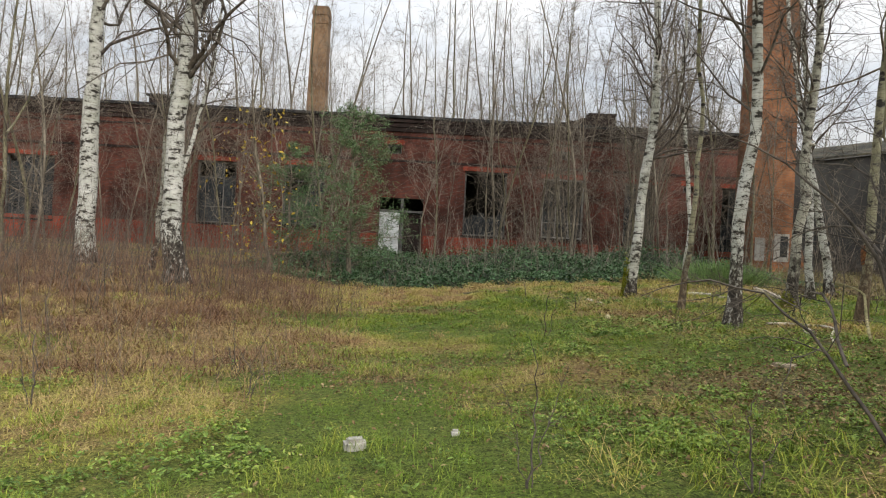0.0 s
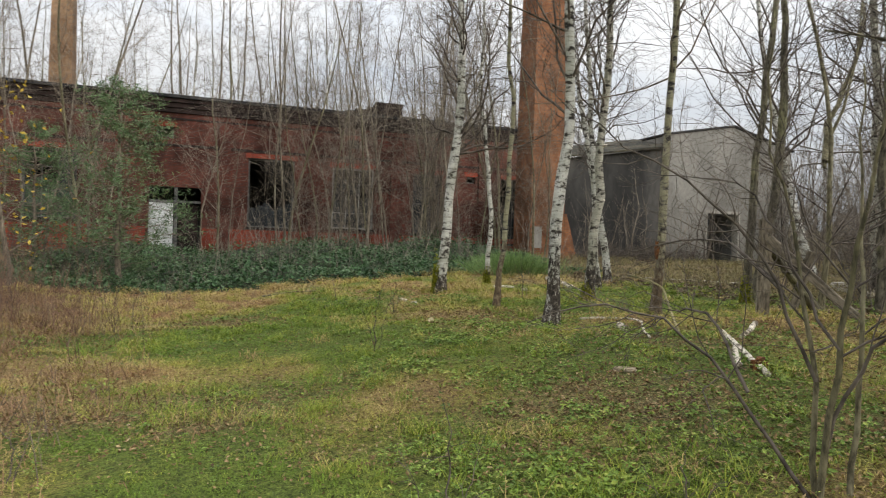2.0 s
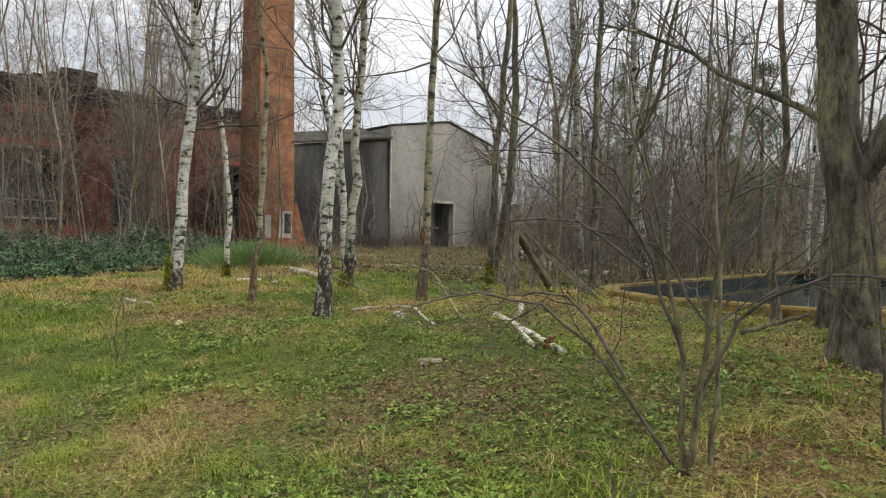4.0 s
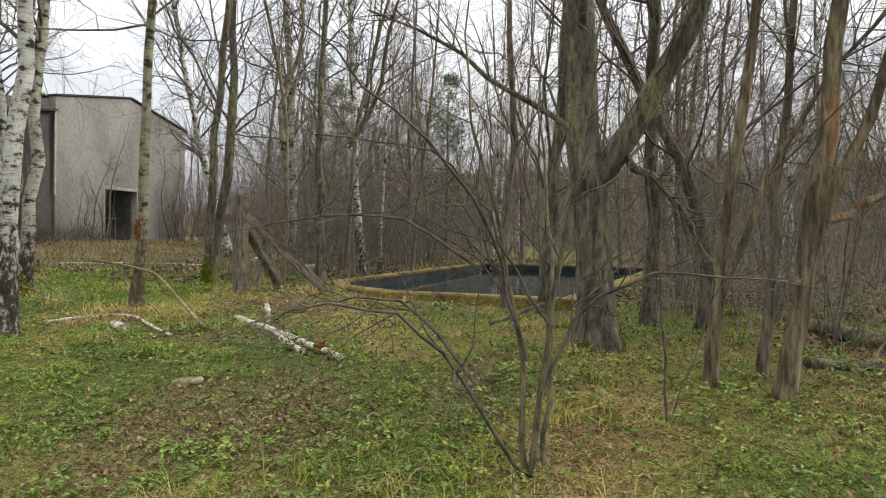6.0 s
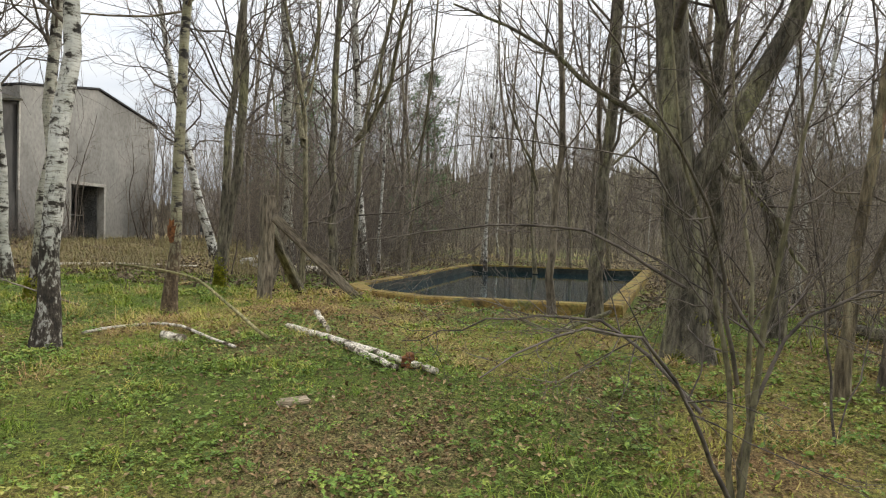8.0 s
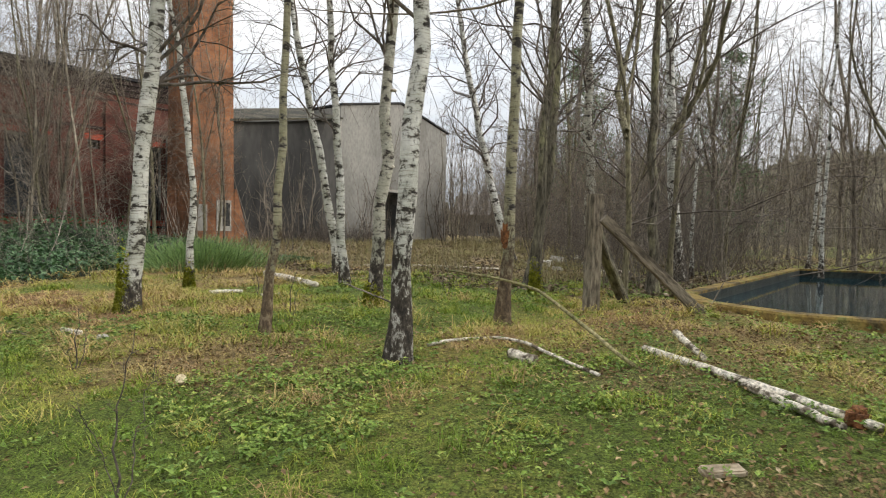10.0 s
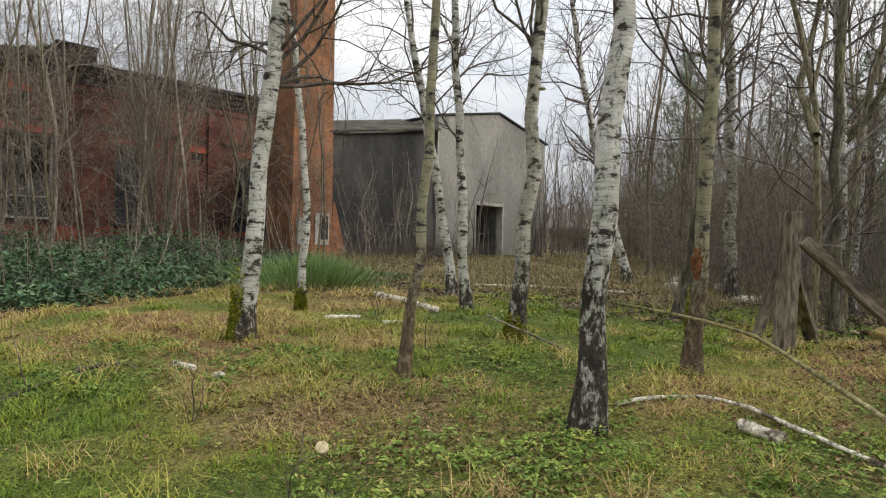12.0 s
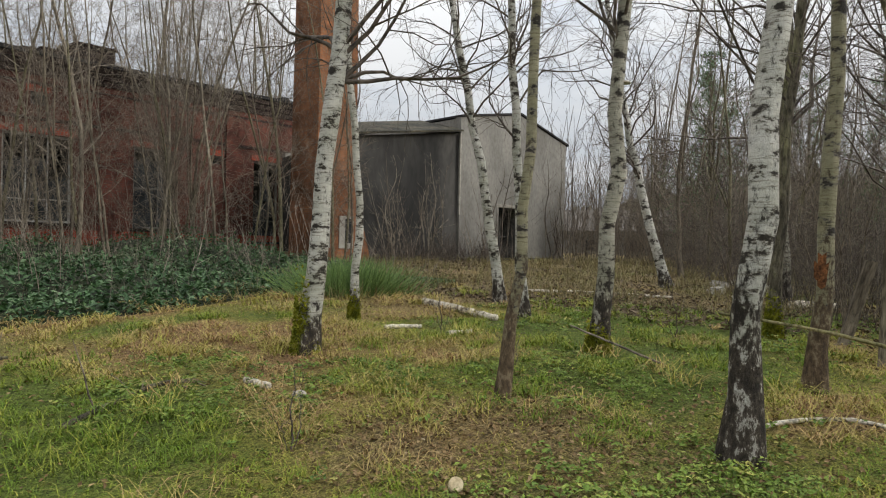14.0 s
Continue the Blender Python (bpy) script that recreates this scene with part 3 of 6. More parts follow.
part("roof", amesh("roof", [(-60, -0.45, 8.47), (18.3, -0.45, 8.47), (18.3, 9, 9.6), (-60, 9, 9.6), (-60, -0.45, 8.62), (18.3, -0.45, 8.62), (18.3, 9, 9.75), (-60, 9, 9.75)], BOXF, M_TAR), hall, "tar felt roof edge, sagging and black")
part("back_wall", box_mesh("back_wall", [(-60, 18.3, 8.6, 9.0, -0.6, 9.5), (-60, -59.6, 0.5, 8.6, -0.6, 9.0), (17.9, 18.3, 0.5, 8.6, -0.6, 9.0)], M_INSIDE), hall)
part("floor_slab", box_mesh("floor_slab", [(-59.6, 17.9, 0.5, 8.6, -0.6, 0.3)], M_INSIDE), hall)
for i, (a, b, c, d) in enumerate(holes):
    if c < 0:
        continue
    if b - a < 1:
        window_in(hall, a, b, c, d, 0.18, 1, 1, M_FRAME, 1.0, i)
    else:
        w = window_in(hall, a, b, c, d, 0.18, 1 if a == 1.2 else (3 if b - a < 2.42 else 4), 1 if a == 1.2 else 4, M_WHITE_OLD if a == 5.75 else M_FRAME, 1.0 if a == 1.2 else 0.75, i)
        part("sill", box_mesh("sill", [(a - 0.1, b + 0.1, -0.12, 0.17, c - 0.12, c - 0.004)], M_BRICK_DARK), w)
    part("lintel", box_mesh("lintel", [(a - 0.15, b + 0.15, -0.04, -0.004, d + 0.004, d + 0.26)], M_BRICK_RED), hall)
for a, b, c, d in ((-25.55, -22.86, 1.7, 4.9), (-14.3, -12.2, 2.0, 4.4), (-9.25, -7.05, 2.15, 3.9), (1.3, 3.55, 2.05, 3.0), (5.85, 8.05, 2.15, 3.6), (10.58, 12.1, 2.05, 4.9), (16.2, 17.4, 1.6, 3.4)):
    for i in range(6):
        part("board", box_mesh("board", [(a + i * (b - a) / 6 + 0.006, a + (i + 1) * (b - a) / 6 - 0.006, 0.33 + 0.01 * (i % 2), 0.37 + 0.01 * (i % 2), c, d + 0.15 * (i % 3))], M_BOARD_GREEN if -10 < a < -9 else M_BOARD), hall)
door_w = part("door", box_mesh("door", [(-3.66, -2.5, 0.1, 0.16, 0.3, 3.06)], M_WHITE), hall, "flaking white steel door leaf")
part("door_panel", box_mesh("door_panel", [(-3.54, -2.62, 0.075, 0.097, 1.85, 2.95), (-3.54, -2.62, 0.075, 0.097, 0.5, 1.7)], M_WHITE), door_w)
door_b = part("door", box_mesh("door", [(-2.25, -1.3, 0.28, 0.34, 0.0, 3.0)], M_BRICK_DARK), hall, "brown wooden door leaf ajar")
part("transom", box_mesh("transom", [(-3.68, -2.46, 0.06, 0.2, 3.08, 3.2), (-2.29, -1.17, 0.06, 0.2, 3.08, 3.2)], M_FRAME), hall)
part("door_post", box_mesh("door_post", [(-2.45, -2.3, 0.02, 0.3, 0.0, 3.9)], M_FRAME), hall)
# the stump of a parapet on the roof
par = thing("roof_parapet", (8.65, HALL_Y + 0.9, 8.4), "broken brick parapet stump on the roof edge", "parapet")
part("masonry", box_mesh("masonry", [(-0.35, 1.15, -0.5, 0.4, 0, 1.0), (-0.9, -0.354, -0.5, 0.4, 0, 0.8), (-1.6, -0.904, -0.45, 0.35, 0, 0.62), (-2.2, -1.604, -0.45, 0.35, 0, 0.5)], M_BRICK_DARK), par)
part("capping", box_mesh("capping", [(-0.42, 1.22, -0.56, 0.46, 1.004, 1.1)], M_BRICK_DARK), par)
vent = thing("roof_vent", (-17.5, HALL_Y + 1.5, 8.6), "small square brick roof vent", "vent")
part("shaft", box_mesh("shaft", [(-0.45, 0.45, -0.45, 0.45, 0, 0.7)], M_BRICK_DARK), vent)
part("cap", box_mesh("cap", [(-0.6, 0.6, -0.6, 0.6, 0.704, 0.82)], M_TAR), vent)


def chimney(name, x, y, w0, w1, h, mat, label, bands):
    ob = thing(name, (x, y, float(ground_z(x, y, False)) - 0.3), label, "chimney")
    zs = np.linspace(0, h, 9)
    V, F = [], []
    for z in zs:
        r = (w0 + (w1 - w0) * z / h) / 2
        V += [(-r, -r, z), (r, -r, z), (r, r, z), (-r, r, z)]
    for i in range(8):
        for j in range(4):
            F.append((4 * i + j, 4 * i + (j + 1) % 4, 4 * i + 4 + (j + 1) % 4, 4 * i + 4 + j))
    F.append((32, 33, 34, 35))
    part("shaft", amesh("shaft", V, F, mat), ob)
    for z, g in bands:
        r = (w0 + (w1 - w0) * z / h) / 2 + g
        part("band", box_mesh("band", [(-r, r, -r, r, z, z + 0.3)], mat), ob)
    return ob


big = chimney("brick_chimney", 14.34, 29.5, 1.80, 1.5, 22, M_CHIM, "tall square orange brick chimney beside the hall", ((21.4, 0.06), (20.6, 0.04)))
bw = part("window", box_mesh("window", [(0.1, 0.74, -0.935, -0.90, 0.75, 1.95)], M_CONC), big, "small window with a cement surround")
# flat near-black plate paints the darkness of the window hole, nothing is cut
part("opening_shade", box_mesh("opening_shade", [(0.36, 0.68, -0.942, -0.937, 0.95, 1.85)], M_INSIDE), bw)
part("window_patch", box_mesh("window_patch", [(-0.72, -0.3, -0.935, -0.90, 0.75, 1.75)], M_RENDER), big, "bricked up and cemented window")
butt = [(0.9, -0.9, 0.0), (1.7, -0.9, 0.0), (1.7, 0.5, 0.0), (0.9, 0.5, 0.0), (0.9, -0.9, 2.4), (1.0, -0.9, 2.4), (1.0, 0.5, 2.4), (0.9, 0.5, 2.4)]
part("buttress", amesh("buttress", butt, BOXF, M_CHIM), big)
chimney("far_chimney", -10.65, 52.0, 1.7, 1.2, 19.6, M_YELLOWBRICK, "slender yellow-brown brick chimney behind the hall", ((18.9, 0.05), (18.2, 0.04)))

# the rendered shed with a low gable
SHED_Y = 28.8
shed = thing("rendered_shed", (0, SHED_Y, 0), "grey cement-rendered shed with a low gable and an open doorway", "building")


def gable_wall(name, outline, mat, y0, y1):
    """A wall cut to an outline of (x, z) points, in one piece."""
    bm = bmesh.new()
    front = [bm.verts.new((x, y0, z)) for x, z in outline]
    back = [bm.verts.new((x, y1, z)) for x, z in outline]
    bm.faces.new(front)
    bm.faces.new(back[::-1])
    n = len(outline)
    for i in range(n):
        bm.faces.new((front[i], back[i], back[(i + 1) % n], front[(i + 1) % n]))
    bmesh.ops.recalc_face_normals(bm, faces=bm.faces)
    bmesh.ops.triangulate(bm, faces=[f for f in bm.faces if len(f.verts) > 4])
    me = bpy.data.meshes.new(name)
    bm.to_mesh(me)
    bm.free()
    me.materials.append(mat)
    return me


def shed_top(x):
    return 6.2 + (x - 15.3) * 1.8 / 10.0 if x < 25.3 else 8.0 - (x - 25.3) * 1.0 / 4.0


part("wall", gable_wall("wall", [(21.08, -0.3), (23.75, -0.3), (23.75, 3.4), (25.8, 3.4), (25.8, -0.3), (29.3, -0.3), (29.3, shed_top(29.3)), (25.3, 8.0), (21.08, shed_top(21.08))], M_RENDER, 0, 0.35), shed)
part("side_wall", gable_wall("side_wall", [(15.1, -0.3), (21.077, -0.3), (21.077, 6.55), (15.1, 5.6)], M_RENDER_DARK, 0.12, 0.45), shed, "dark rendered wall")
part("plinth", box_mesh("plinth", [(15.4, 21.03, 0.05, 0.117, -0.3, 1.3)], M_PLINTH), shed)
for a, b in ((21.08, 23.65), (25.9, 29.3)):
    part("plinth", box_mesh("plinth", [(a, b, -0.05, -0.003, -0.3, 0.98)], M_PLINTH), shed)
rv = []
for a, b in ((21.06, 25.3), (25.3, 29.45)):
    za, zb = shed_top(a) + 0.02, shed_top(b) + 0.02
    back = a
    rv.append([(a, -0.1, za), (b, -0.1, zb), (b, 9.3, zb), (back, 9.3, za), (a, -0.1, za + 0.085), (b, -0.1, zb + 0.085), (b, 9.3, zb + 0.085), (back, 9.3, za + 0.085)])
part("roof", amesh("roof", rv[0] + rv[1], np.vstack([BOXF, BOXF + 8]), M_TAR), shed)
M_WINGROOF = two_scale("mossy_littered_roof", [(0.3, (0.028, 0.026, 0.02)), (0.5, (0.05, 0.046, 0.032)), (0.7, (0.085, 0.075, 0.05))], 1.2, 12, 0.95)
part("wing_roof", amesh("wing_roof", [(15.05, -0.2, 5.62), (21.05, -0.2, 6.57), (21.05, 2.6, 7.1), (15.8, 2.6, 6.2), (15.05, -0.2, 5.70), (21.05, -0.2, 6.65), (21.05, 2.6, 7.4), (15.8, 2.6, 6.5)], BOXF, M_WINGROOF), shed, "low mossy roof of the side wing")
part("end_wall", box_mesh("end_wall", [(21.085, 21.35, 0.36, 8.79, -0.3, 7.2)], M_RENDER), shed)
part("gutter", box_mesh("gutter", [(21.0, 21.075, -0.07, 0.0, 2.9, 6.5)], M_CONC), shed, "pale downpipe stub at the corner")
part("back_wall", box_mesh("back_wall", [(17.6, 29.3, 8.8, 9.1, -0.3, 6.0), (28.95, 29.3, 0.36, 8.8, -0.3, 6.8)], M_RENDER), shed)
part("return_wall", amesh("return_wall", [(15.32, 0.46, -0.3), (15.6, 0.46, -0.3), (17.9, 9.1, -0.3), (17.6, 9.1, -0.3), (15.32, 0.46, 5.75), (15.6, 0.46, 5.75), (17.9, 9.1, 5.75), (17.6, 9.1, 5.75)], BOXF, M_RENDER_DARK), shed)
# floor and partition take the near-black colour that stands for indoor shade
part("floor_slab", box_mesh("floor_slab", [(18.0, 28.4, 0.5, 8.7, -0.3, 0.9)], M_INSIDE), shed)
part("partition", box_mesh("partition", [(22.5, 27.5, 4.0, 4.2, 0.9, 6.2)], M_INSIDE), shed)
dj = part("door_frame", box_mesh("door_frame", [(23.66, 23.78, -0.03, 0.36, 0.5, 3.4), (25.77, 25.89, -0.03, 0.36, 0.5, 3.4), (23.66, 25.89, -0.03, 0.36, 3.404, 3.55)], M_CONC), shed, "pale cement door surround")
leaf = part("door", box_mesh("door", [(0, 0.06, 0, 0.95, 0.0, 2.4)], M_FRAME), shed, "grey door leaf standing open inwards")
leaf.matrix_basis = pose(25.66, 0.3, 0.95, 0, 0, 12)
leaf2 = part("door", box_mesh("door", [(0, 0.05, 0, 0.9, 0.0, 2.35)], M_BOARD), shed, "dark broken door leaf")
leaf2.matrix_basis = pose(24.0, 0.3, 0.95, 0, 2, -24)
part("bar", box_mesh("bar", [(24.5, 24.56, 0.9, 0.96, 0.9, 3.3), (25.0, 25.05, 0.9, 0.96, 0.9, 3.3), (24.3, 25.5, 0.9, 0.95, 2.0, 2.06)], M_FRAME), shed)
annex = thing("brick_annex", (0, 36, 0), "low brown brick annex behind the shed", "building")
part("wall", wall_mesh("wall", 29.35, 36, 0, 0.4, -0.3, 5.6, [(30.2, 31.4, 1.5, 3.2), (33, 34.2, 1.5, 3.2)], M_BRICK_DARK), annex)
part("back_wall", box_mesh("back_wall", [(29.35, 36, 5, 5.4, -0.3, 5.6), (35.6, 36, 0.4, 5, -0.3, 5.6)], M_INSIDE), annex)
part("roof", box_mesh("roof", [(29.32, 36.2, -0.2, 5.6, 5.604, 5.75)], M_TAR), annex)

# a low pale outbuilding far off among the trees
outb = thing("far_outbuilding", (56, 36, 0.4), "low pale outbuilding with a faded brownish roof among trees", "building")
part("wall", wall_mesh("wall", -9, 9, 0, 0.4, -0.5, 2.8, [(-7, -5.6, 1, 2), (-3, -1.6, 1, 2), (1.5, 2.9, 1, 2), (5.5, 6.9, 1, 2)], M_RENDER), outb)
for xx in (-7, -3, 1.5, 5.5):
    part("window", box_mesh("window", [(xx + 0.02, xx + 1.38, 0.2, 0.24, 1.02, 1.98)], M_GLASS), outb)
part("roof", amesh("roof", [(-9.4, -0.5, 2.81), (9.4, -0.5, 2.81), (9.4, 6.5, 2.81), (-9.4, 6.5, 2.81), (-9.4, 2.9, 5.0), (9.4, 2.9, 5.0), (9.4, 3.1, 5.0), (-9.4, 3.1, 5.0)], BOXF, M_ROOFTILE), outb)
part("back_wall", box_mesh("back_wall", [(-9, 9, 6, 6.3, -0.5, 2.8), (-9, -8.7, 0.4, 6, -0.5, 2.8), (8.7, 9, 0.4, 6, -0.5, 2.8)], M_RENDER), outb)
outb.rotation_euler = (0, 0, radians(-60))

# ---- the pool ----
PZ = 0.36
px0, px1, py0, py1 = POOL
outer = [(px0 + CUT, py1), (px1, py1), (px1, py0 - SKEW * (px1 - px0)), (px0, py0), (px0, py1 - CUT)]
mid_c = (px0 + CUT * 0.36, py1 - CUT * 0.36)
outer.append(mid_c)


def ring_parts(parent, ring, t, z0, z1, mat):
    """A closed kerb along the ring, t wide outwards, one part for each side."""
    n = len(ring)
    c = Vector((sum(p[0] for p in ring) / n, sum(p[1] for p in ring) / n))
    prof = []
    for i, p in enumerate(ring):
        a, b, pv = Vector(ring[i - 1]), Vector(ring[(i + 1) % n]), Vector(p)
        n1, n2 = (pv - a).normalized(), (b - pv).normalized()
        m1, m2 = Vector((-n1.y, n1.x)), Vector((-n2.y, n2.x))
        o = (m1 + m2).normalized()
        o = o * t / max(0.5, abs(o.dot(m1)))
        if o.dot(pv - c) < 0:
            o = -o
        prof.append([(p[0], p[1], z0), (p[0] + o.x, p[1] + o.y, z0), (p[0] + o.x, p[1] + o.y, z1 - 0.03), (p[0] + o.x * 0.93, p[1] + o.y * 0.93, z1), (p[0], p[1], z1)])
    for i in range(n):
        V = prof[i] + prof[(i + 1) % n]
        F = [(k, (k + 1) % 5, 5 + (k + 1) % 5, 5 + k) for k in range(5)]
        part("rim", amesh("rim", V, F, mat), parent)


pool = thing("concrete_pool", (0, 0, 0), "abandoned water basin with a mossy yellow concrete rim", "pool")
ring_parts(pool, outer, 0.30, -1.2, PZ, M_POOLRIM)
mid_x, mid_y = sum(p[0] for p in outer) / 6, sum(p[1] for p in outer) / 6
ring_parts(pool, [(mid_x + (x - mid_x) * 0.995, mid_y + (y - mid_y) * 0.995) for x, y in outer], 0.012, -1.2, PZ - 0.05, M_POOLWALL)
water = amesh("water", [(x, y, PZ - 0.24) for x, y in outer], np.array([[0, 5, 4, 3, 2, 1]])[:, ::-1], M_WATER)
single("water", water, (0, 0, 0), "dark still water filling the basin", "water", "", "structure")

# ---- trees ----
def gz(x, y):
    return float(ground_z(x, y))


def tree(name, x, y, offs, radius, height, bark, twig, label, seed, category="tree", group="", limbs_at=(), **kw):
    """A bare tree at x, y; offs: how far its trunk stands off its foot at some heights."""
    ob = thing(name, (x, y, gz(x, y) - 0.04), label, category, group)
    trunk, crown = tree_meshes(seed, [(0, 0, 0), *offs], radius, height, bark, twig, **kw)
    part("trunk", trunk, ob)
    part("crown", crown, ob)
    rg = np.random.default_rng(seed + 900)
    for pts, r in limbs_at:
        pts = np.array(pts, float)
        seg = np.concatenate([[0], np.cumsum(np.linalg.norm(np.diff(pts, axis=0), axis=1))])
        u = np.linspace(0, seg[-1], 11)
        line = np.stack([np.interp(u, seg, pts[:, j]) for j in range(3)], 1)
        for _ in range(2):
            line[1:-1] = (line[:-2] + 2 * line[1:-1] + line[2:]) / 4
        line[1:] += rg.normal(0, 0.02, (10, 3))
        R = (r * np.linspace(1, 0.28, 11))[None]
        limb = part("limb", amesh("limb", *tubes(line[None], R, 8), bark, True), ob)
        B, RB, LB = shoots(rg, line[None], R, np.array([seg[-1]]), 14, 0.25, 48, 0.4, 5, 0.13, 0.06, 0.45, 0.25, 0.004)
        B2, R2, _ = shoots(rg, B, RB, LB, 7, 0.15, 42, 0.5, 3, 0.15, 0.0, 0.55, 0.4, 0.003)
        part("spray", amesh("spray", *joined([tubes(B, RB, 5), tubes(B2, R2, 3)]), twig, True), limb)
    return ob


def moss_on(ob, r, h, seed, side):
    """Moss cushions round the foot of a trunk, thicker on one side."""
    rg = np.random.default_rng(seed)
    n = 1500
    z = np.abs(rg.normal(0, h * 0.45, n))
    a = side + rg.normal(0, 0.9, n)
    rr = r * (1 + 0.5 * np.exp(-z / 0.22)) * (1 - 0.08 * z)
    C = np.stack([rr * np.cos(a), rr * np.sin(a), z], 1)
    V, F = leaf_quads(rg, C, np.full(n, 0.028), 0.9)
    part("moss", amesh("moss", V, F, M_MOSS), ob, "bright green moss on the foot of the trunk")


def leaf_quads(rg, C, size, flat, fold=0.2):
    """Small kite-shaped leaves at the centres C; flat near 0: lying level."""
    n = len(C)
    N = unit(np.array([0, 0, 1.0]) + rg.normal(0, flat, (n, 3)))
    A = rg.normal(0, 1, (n, 3))
    A = unit(A - N * (A * N).sum(1, keepdims=True))
    B = np.cross(N, A)
    s = np.asarray(size)[:, None]
    V = np.stack([C - A * s, C + B * s * 0.55 + N * s * fold - A * s * 0.1, C + A * s * 1.1, C - B * s * 0.55 + N * s * fold - A * s * 0.1], 1).reshape(-1, 3)
    return V, np.arange(4 * n).reshape(n, 4)


def fungus(ob, places, seed):
    for x, y, z, r in places:
        bm = bmesh.new()
        bmesh.ops.create_uvsphere(bm, u_segments=12, v_segments=7, radius=r)
        for v in bm.verts:
            v.co.z = v.co.z * (0.55 if v.co.z > 0 else 0.2)
        me = bpy.data.meshes.new("bracket_fungus")
        bm.to_mesh(me)
        bm.free()
        me.materials.append(M_FUNGUS)
        part("bracket_fungus", me, ob, "pale bracket fungus on the bark").location = (x, y, z)


BIRCH = dict(limbs=30, s0=0.33, angle=42, ratio=0.26, lift=0.10, sub=9, fine=4, droop=0.10, rmin=0.0028)
b_main = tree("birch_tree", 4.86, 10.88, [(0.045, -0.06, 1.62), (0.08, -0.115, 3.22)], 0.10, 12.5, M_BIRCH, M_TWIG_DARK, "white birch with a black furrowed foot on the lawn", 1, sides=20, flare=1.6, **BIRCH)
b_moss = tree("birch_tree", 4.6, 15.65, [(0.21, -0.10, 2.35), (0.32, -0.16, 4.3)], 0.125, 12.0, M_BIRCH_LOW, M_TWIG_DARK, "white birch leaning a little, its foot green with moss", 2, sides=14, **BIRCH)
moss_on(b_moss, 0.125, 0.75, 5, radians(215))
b_thin = tree("birch_tree", 6.4, 17.1, [(0.05, -0.03, 1.9), (-0.08, 0.05, 3.6), (-0.25, 0.16, 4.8)], 0.068, 9.5, M_BIRCH_LOW, M_TWIG_DARK, "thin young white birch with a mossy foot", 3, sides=10, limbs=24, s0=0.35, angle=40, ratio=0.24, lift=0.1, sub=7, fine=4, droop=0.08, rmin=0.0028)
moss_on(b_thin, 0.07, 0.35, 6, radians(230))
b_f = tree("birch_tree", 7.0, 13.25, [(0.08, -0.10, 2.05), (0.15, -0.17, 4.26)], 0.10, 11.5, M_BIRCH_GREY, M_TWIG_DARK, "greyish birch with a peeling dark foot and bracket fungus", 4, sides=14, **BIRCH)
moss_on(b_f, 0.11, 0.3, 7, radians(200))
fungus(b_f, [(0.13, -0.17, 2.05, 0.075), (0.155, -0.195, 3.15, 0.06)], 1)
tree("birch_tree", 8.8, 15.71, [(-0.12, 0.11, 2.8), (-0.25, 0.25, 5.3)], 0.088, 11.5, M_BIRCH_LOW, M_TWIG_DARK, "white birch twin with a dark foot", 5, sides=12, **BIRCH)
tree("birch_tree", 10.25, 17.4, [(-0.08, 0.08, 1.0), (-0.32, 0.31, 2.8), (-0.74, 0.72, 5.66)], 0.105, 11.5, M_BIRCH_LOW, M_TWIG_DARK, "white birch leaning, reddish torn bark at its foot", 6, sides=12, **BIRCH)
b_r = tree("birch_tree", 6.9, 10.98, [(0.04, -0.06, 1.92), (0.08, -0.15, 3.6)], 0.078, 11.0, M_LICHEN, M_TWIG, "olive-brown young tree with torn orange bark patches", 7, sides=12, limbs=26, s0=0.4, angle=48, ratio=0.28, lift=0.08, sub=8, fine=4)
torn = [(math.cos(radians(150 + 22 * i)) * 0.088 + 0.02, math.sin(radians(150 + 22 * i)) * 0.088 - 0.035, 0.98 + 0.075 * j + 0.03 * ((i + j) % 2)) for j in range(5) for i in range(5)]
part("torn_bark", amesh("torn_bark", torn, [(5 * j + i, 5 * j + i + 1, 5 * j + i + 6, 5 * j + i + 5) for j in range(4) for i in range(4) if (i, j) not in ((0, 0), (3, 3), (0, 3))], M_RUST, True), b_r, "torn orange patch of bark")
tree("young_tree", 4.77, 12.84, [(0.11, -0.09, 1.52), (0.14, -0.12, 3.66)], 0.055, 8.5, M_LICHEN, M_TWIG, "slim grey-brown young tree with a brown foot", 8, sides=10, limbs=16, s0=0.45, angle=42, ratio=0.26, lift=0.1, sub=6, fine=4)
tree("birch_tree", 16.2, 14.0, [(-0.03, 0.1, 3.6), (-0.1, 0.22, 7.0)], 0.15, 13.0, M_BIRCH_GREY, M_TWIG_DARK, "tall pale birch at the edge of the wood", 9, sides=10, **BIRCH)
tree("birch_tree", 18.6, 17.9, [(-0.5, 0.9, 3.7), (-0.85, 1.5, 7.2)], 0.16, 12.0, M_BIRCH_LOW, M_TWIG_DARK, "white birch leaning over at the edge of the wood", 10, sides=10, **BIRCH)
tree("birch_tree", 15.4, 11.4, [(-0.15, 0.3, 3.6), (-0.13, 0.3, 5.9)], 0.13, 12.5, M_BIRCH, M_TWIG_DARK, "white birch behind the basin", 11, sides=10, **BIRCH)
b_j = tree("tree", 10.2, 12.35, [(0.05, -0.1, 3.3), (0.14, -0.28, 5.0)], 0.088, 12.0, M_BARK_DARK, M_TWIG_DARK, "dark tree forking high with a mossy foot", 12, sides=12, limbs=17, s0=0.28, angle=46, ratio=0.4, lift=0.10, sub=9, fine=3, rmin=0.0026)
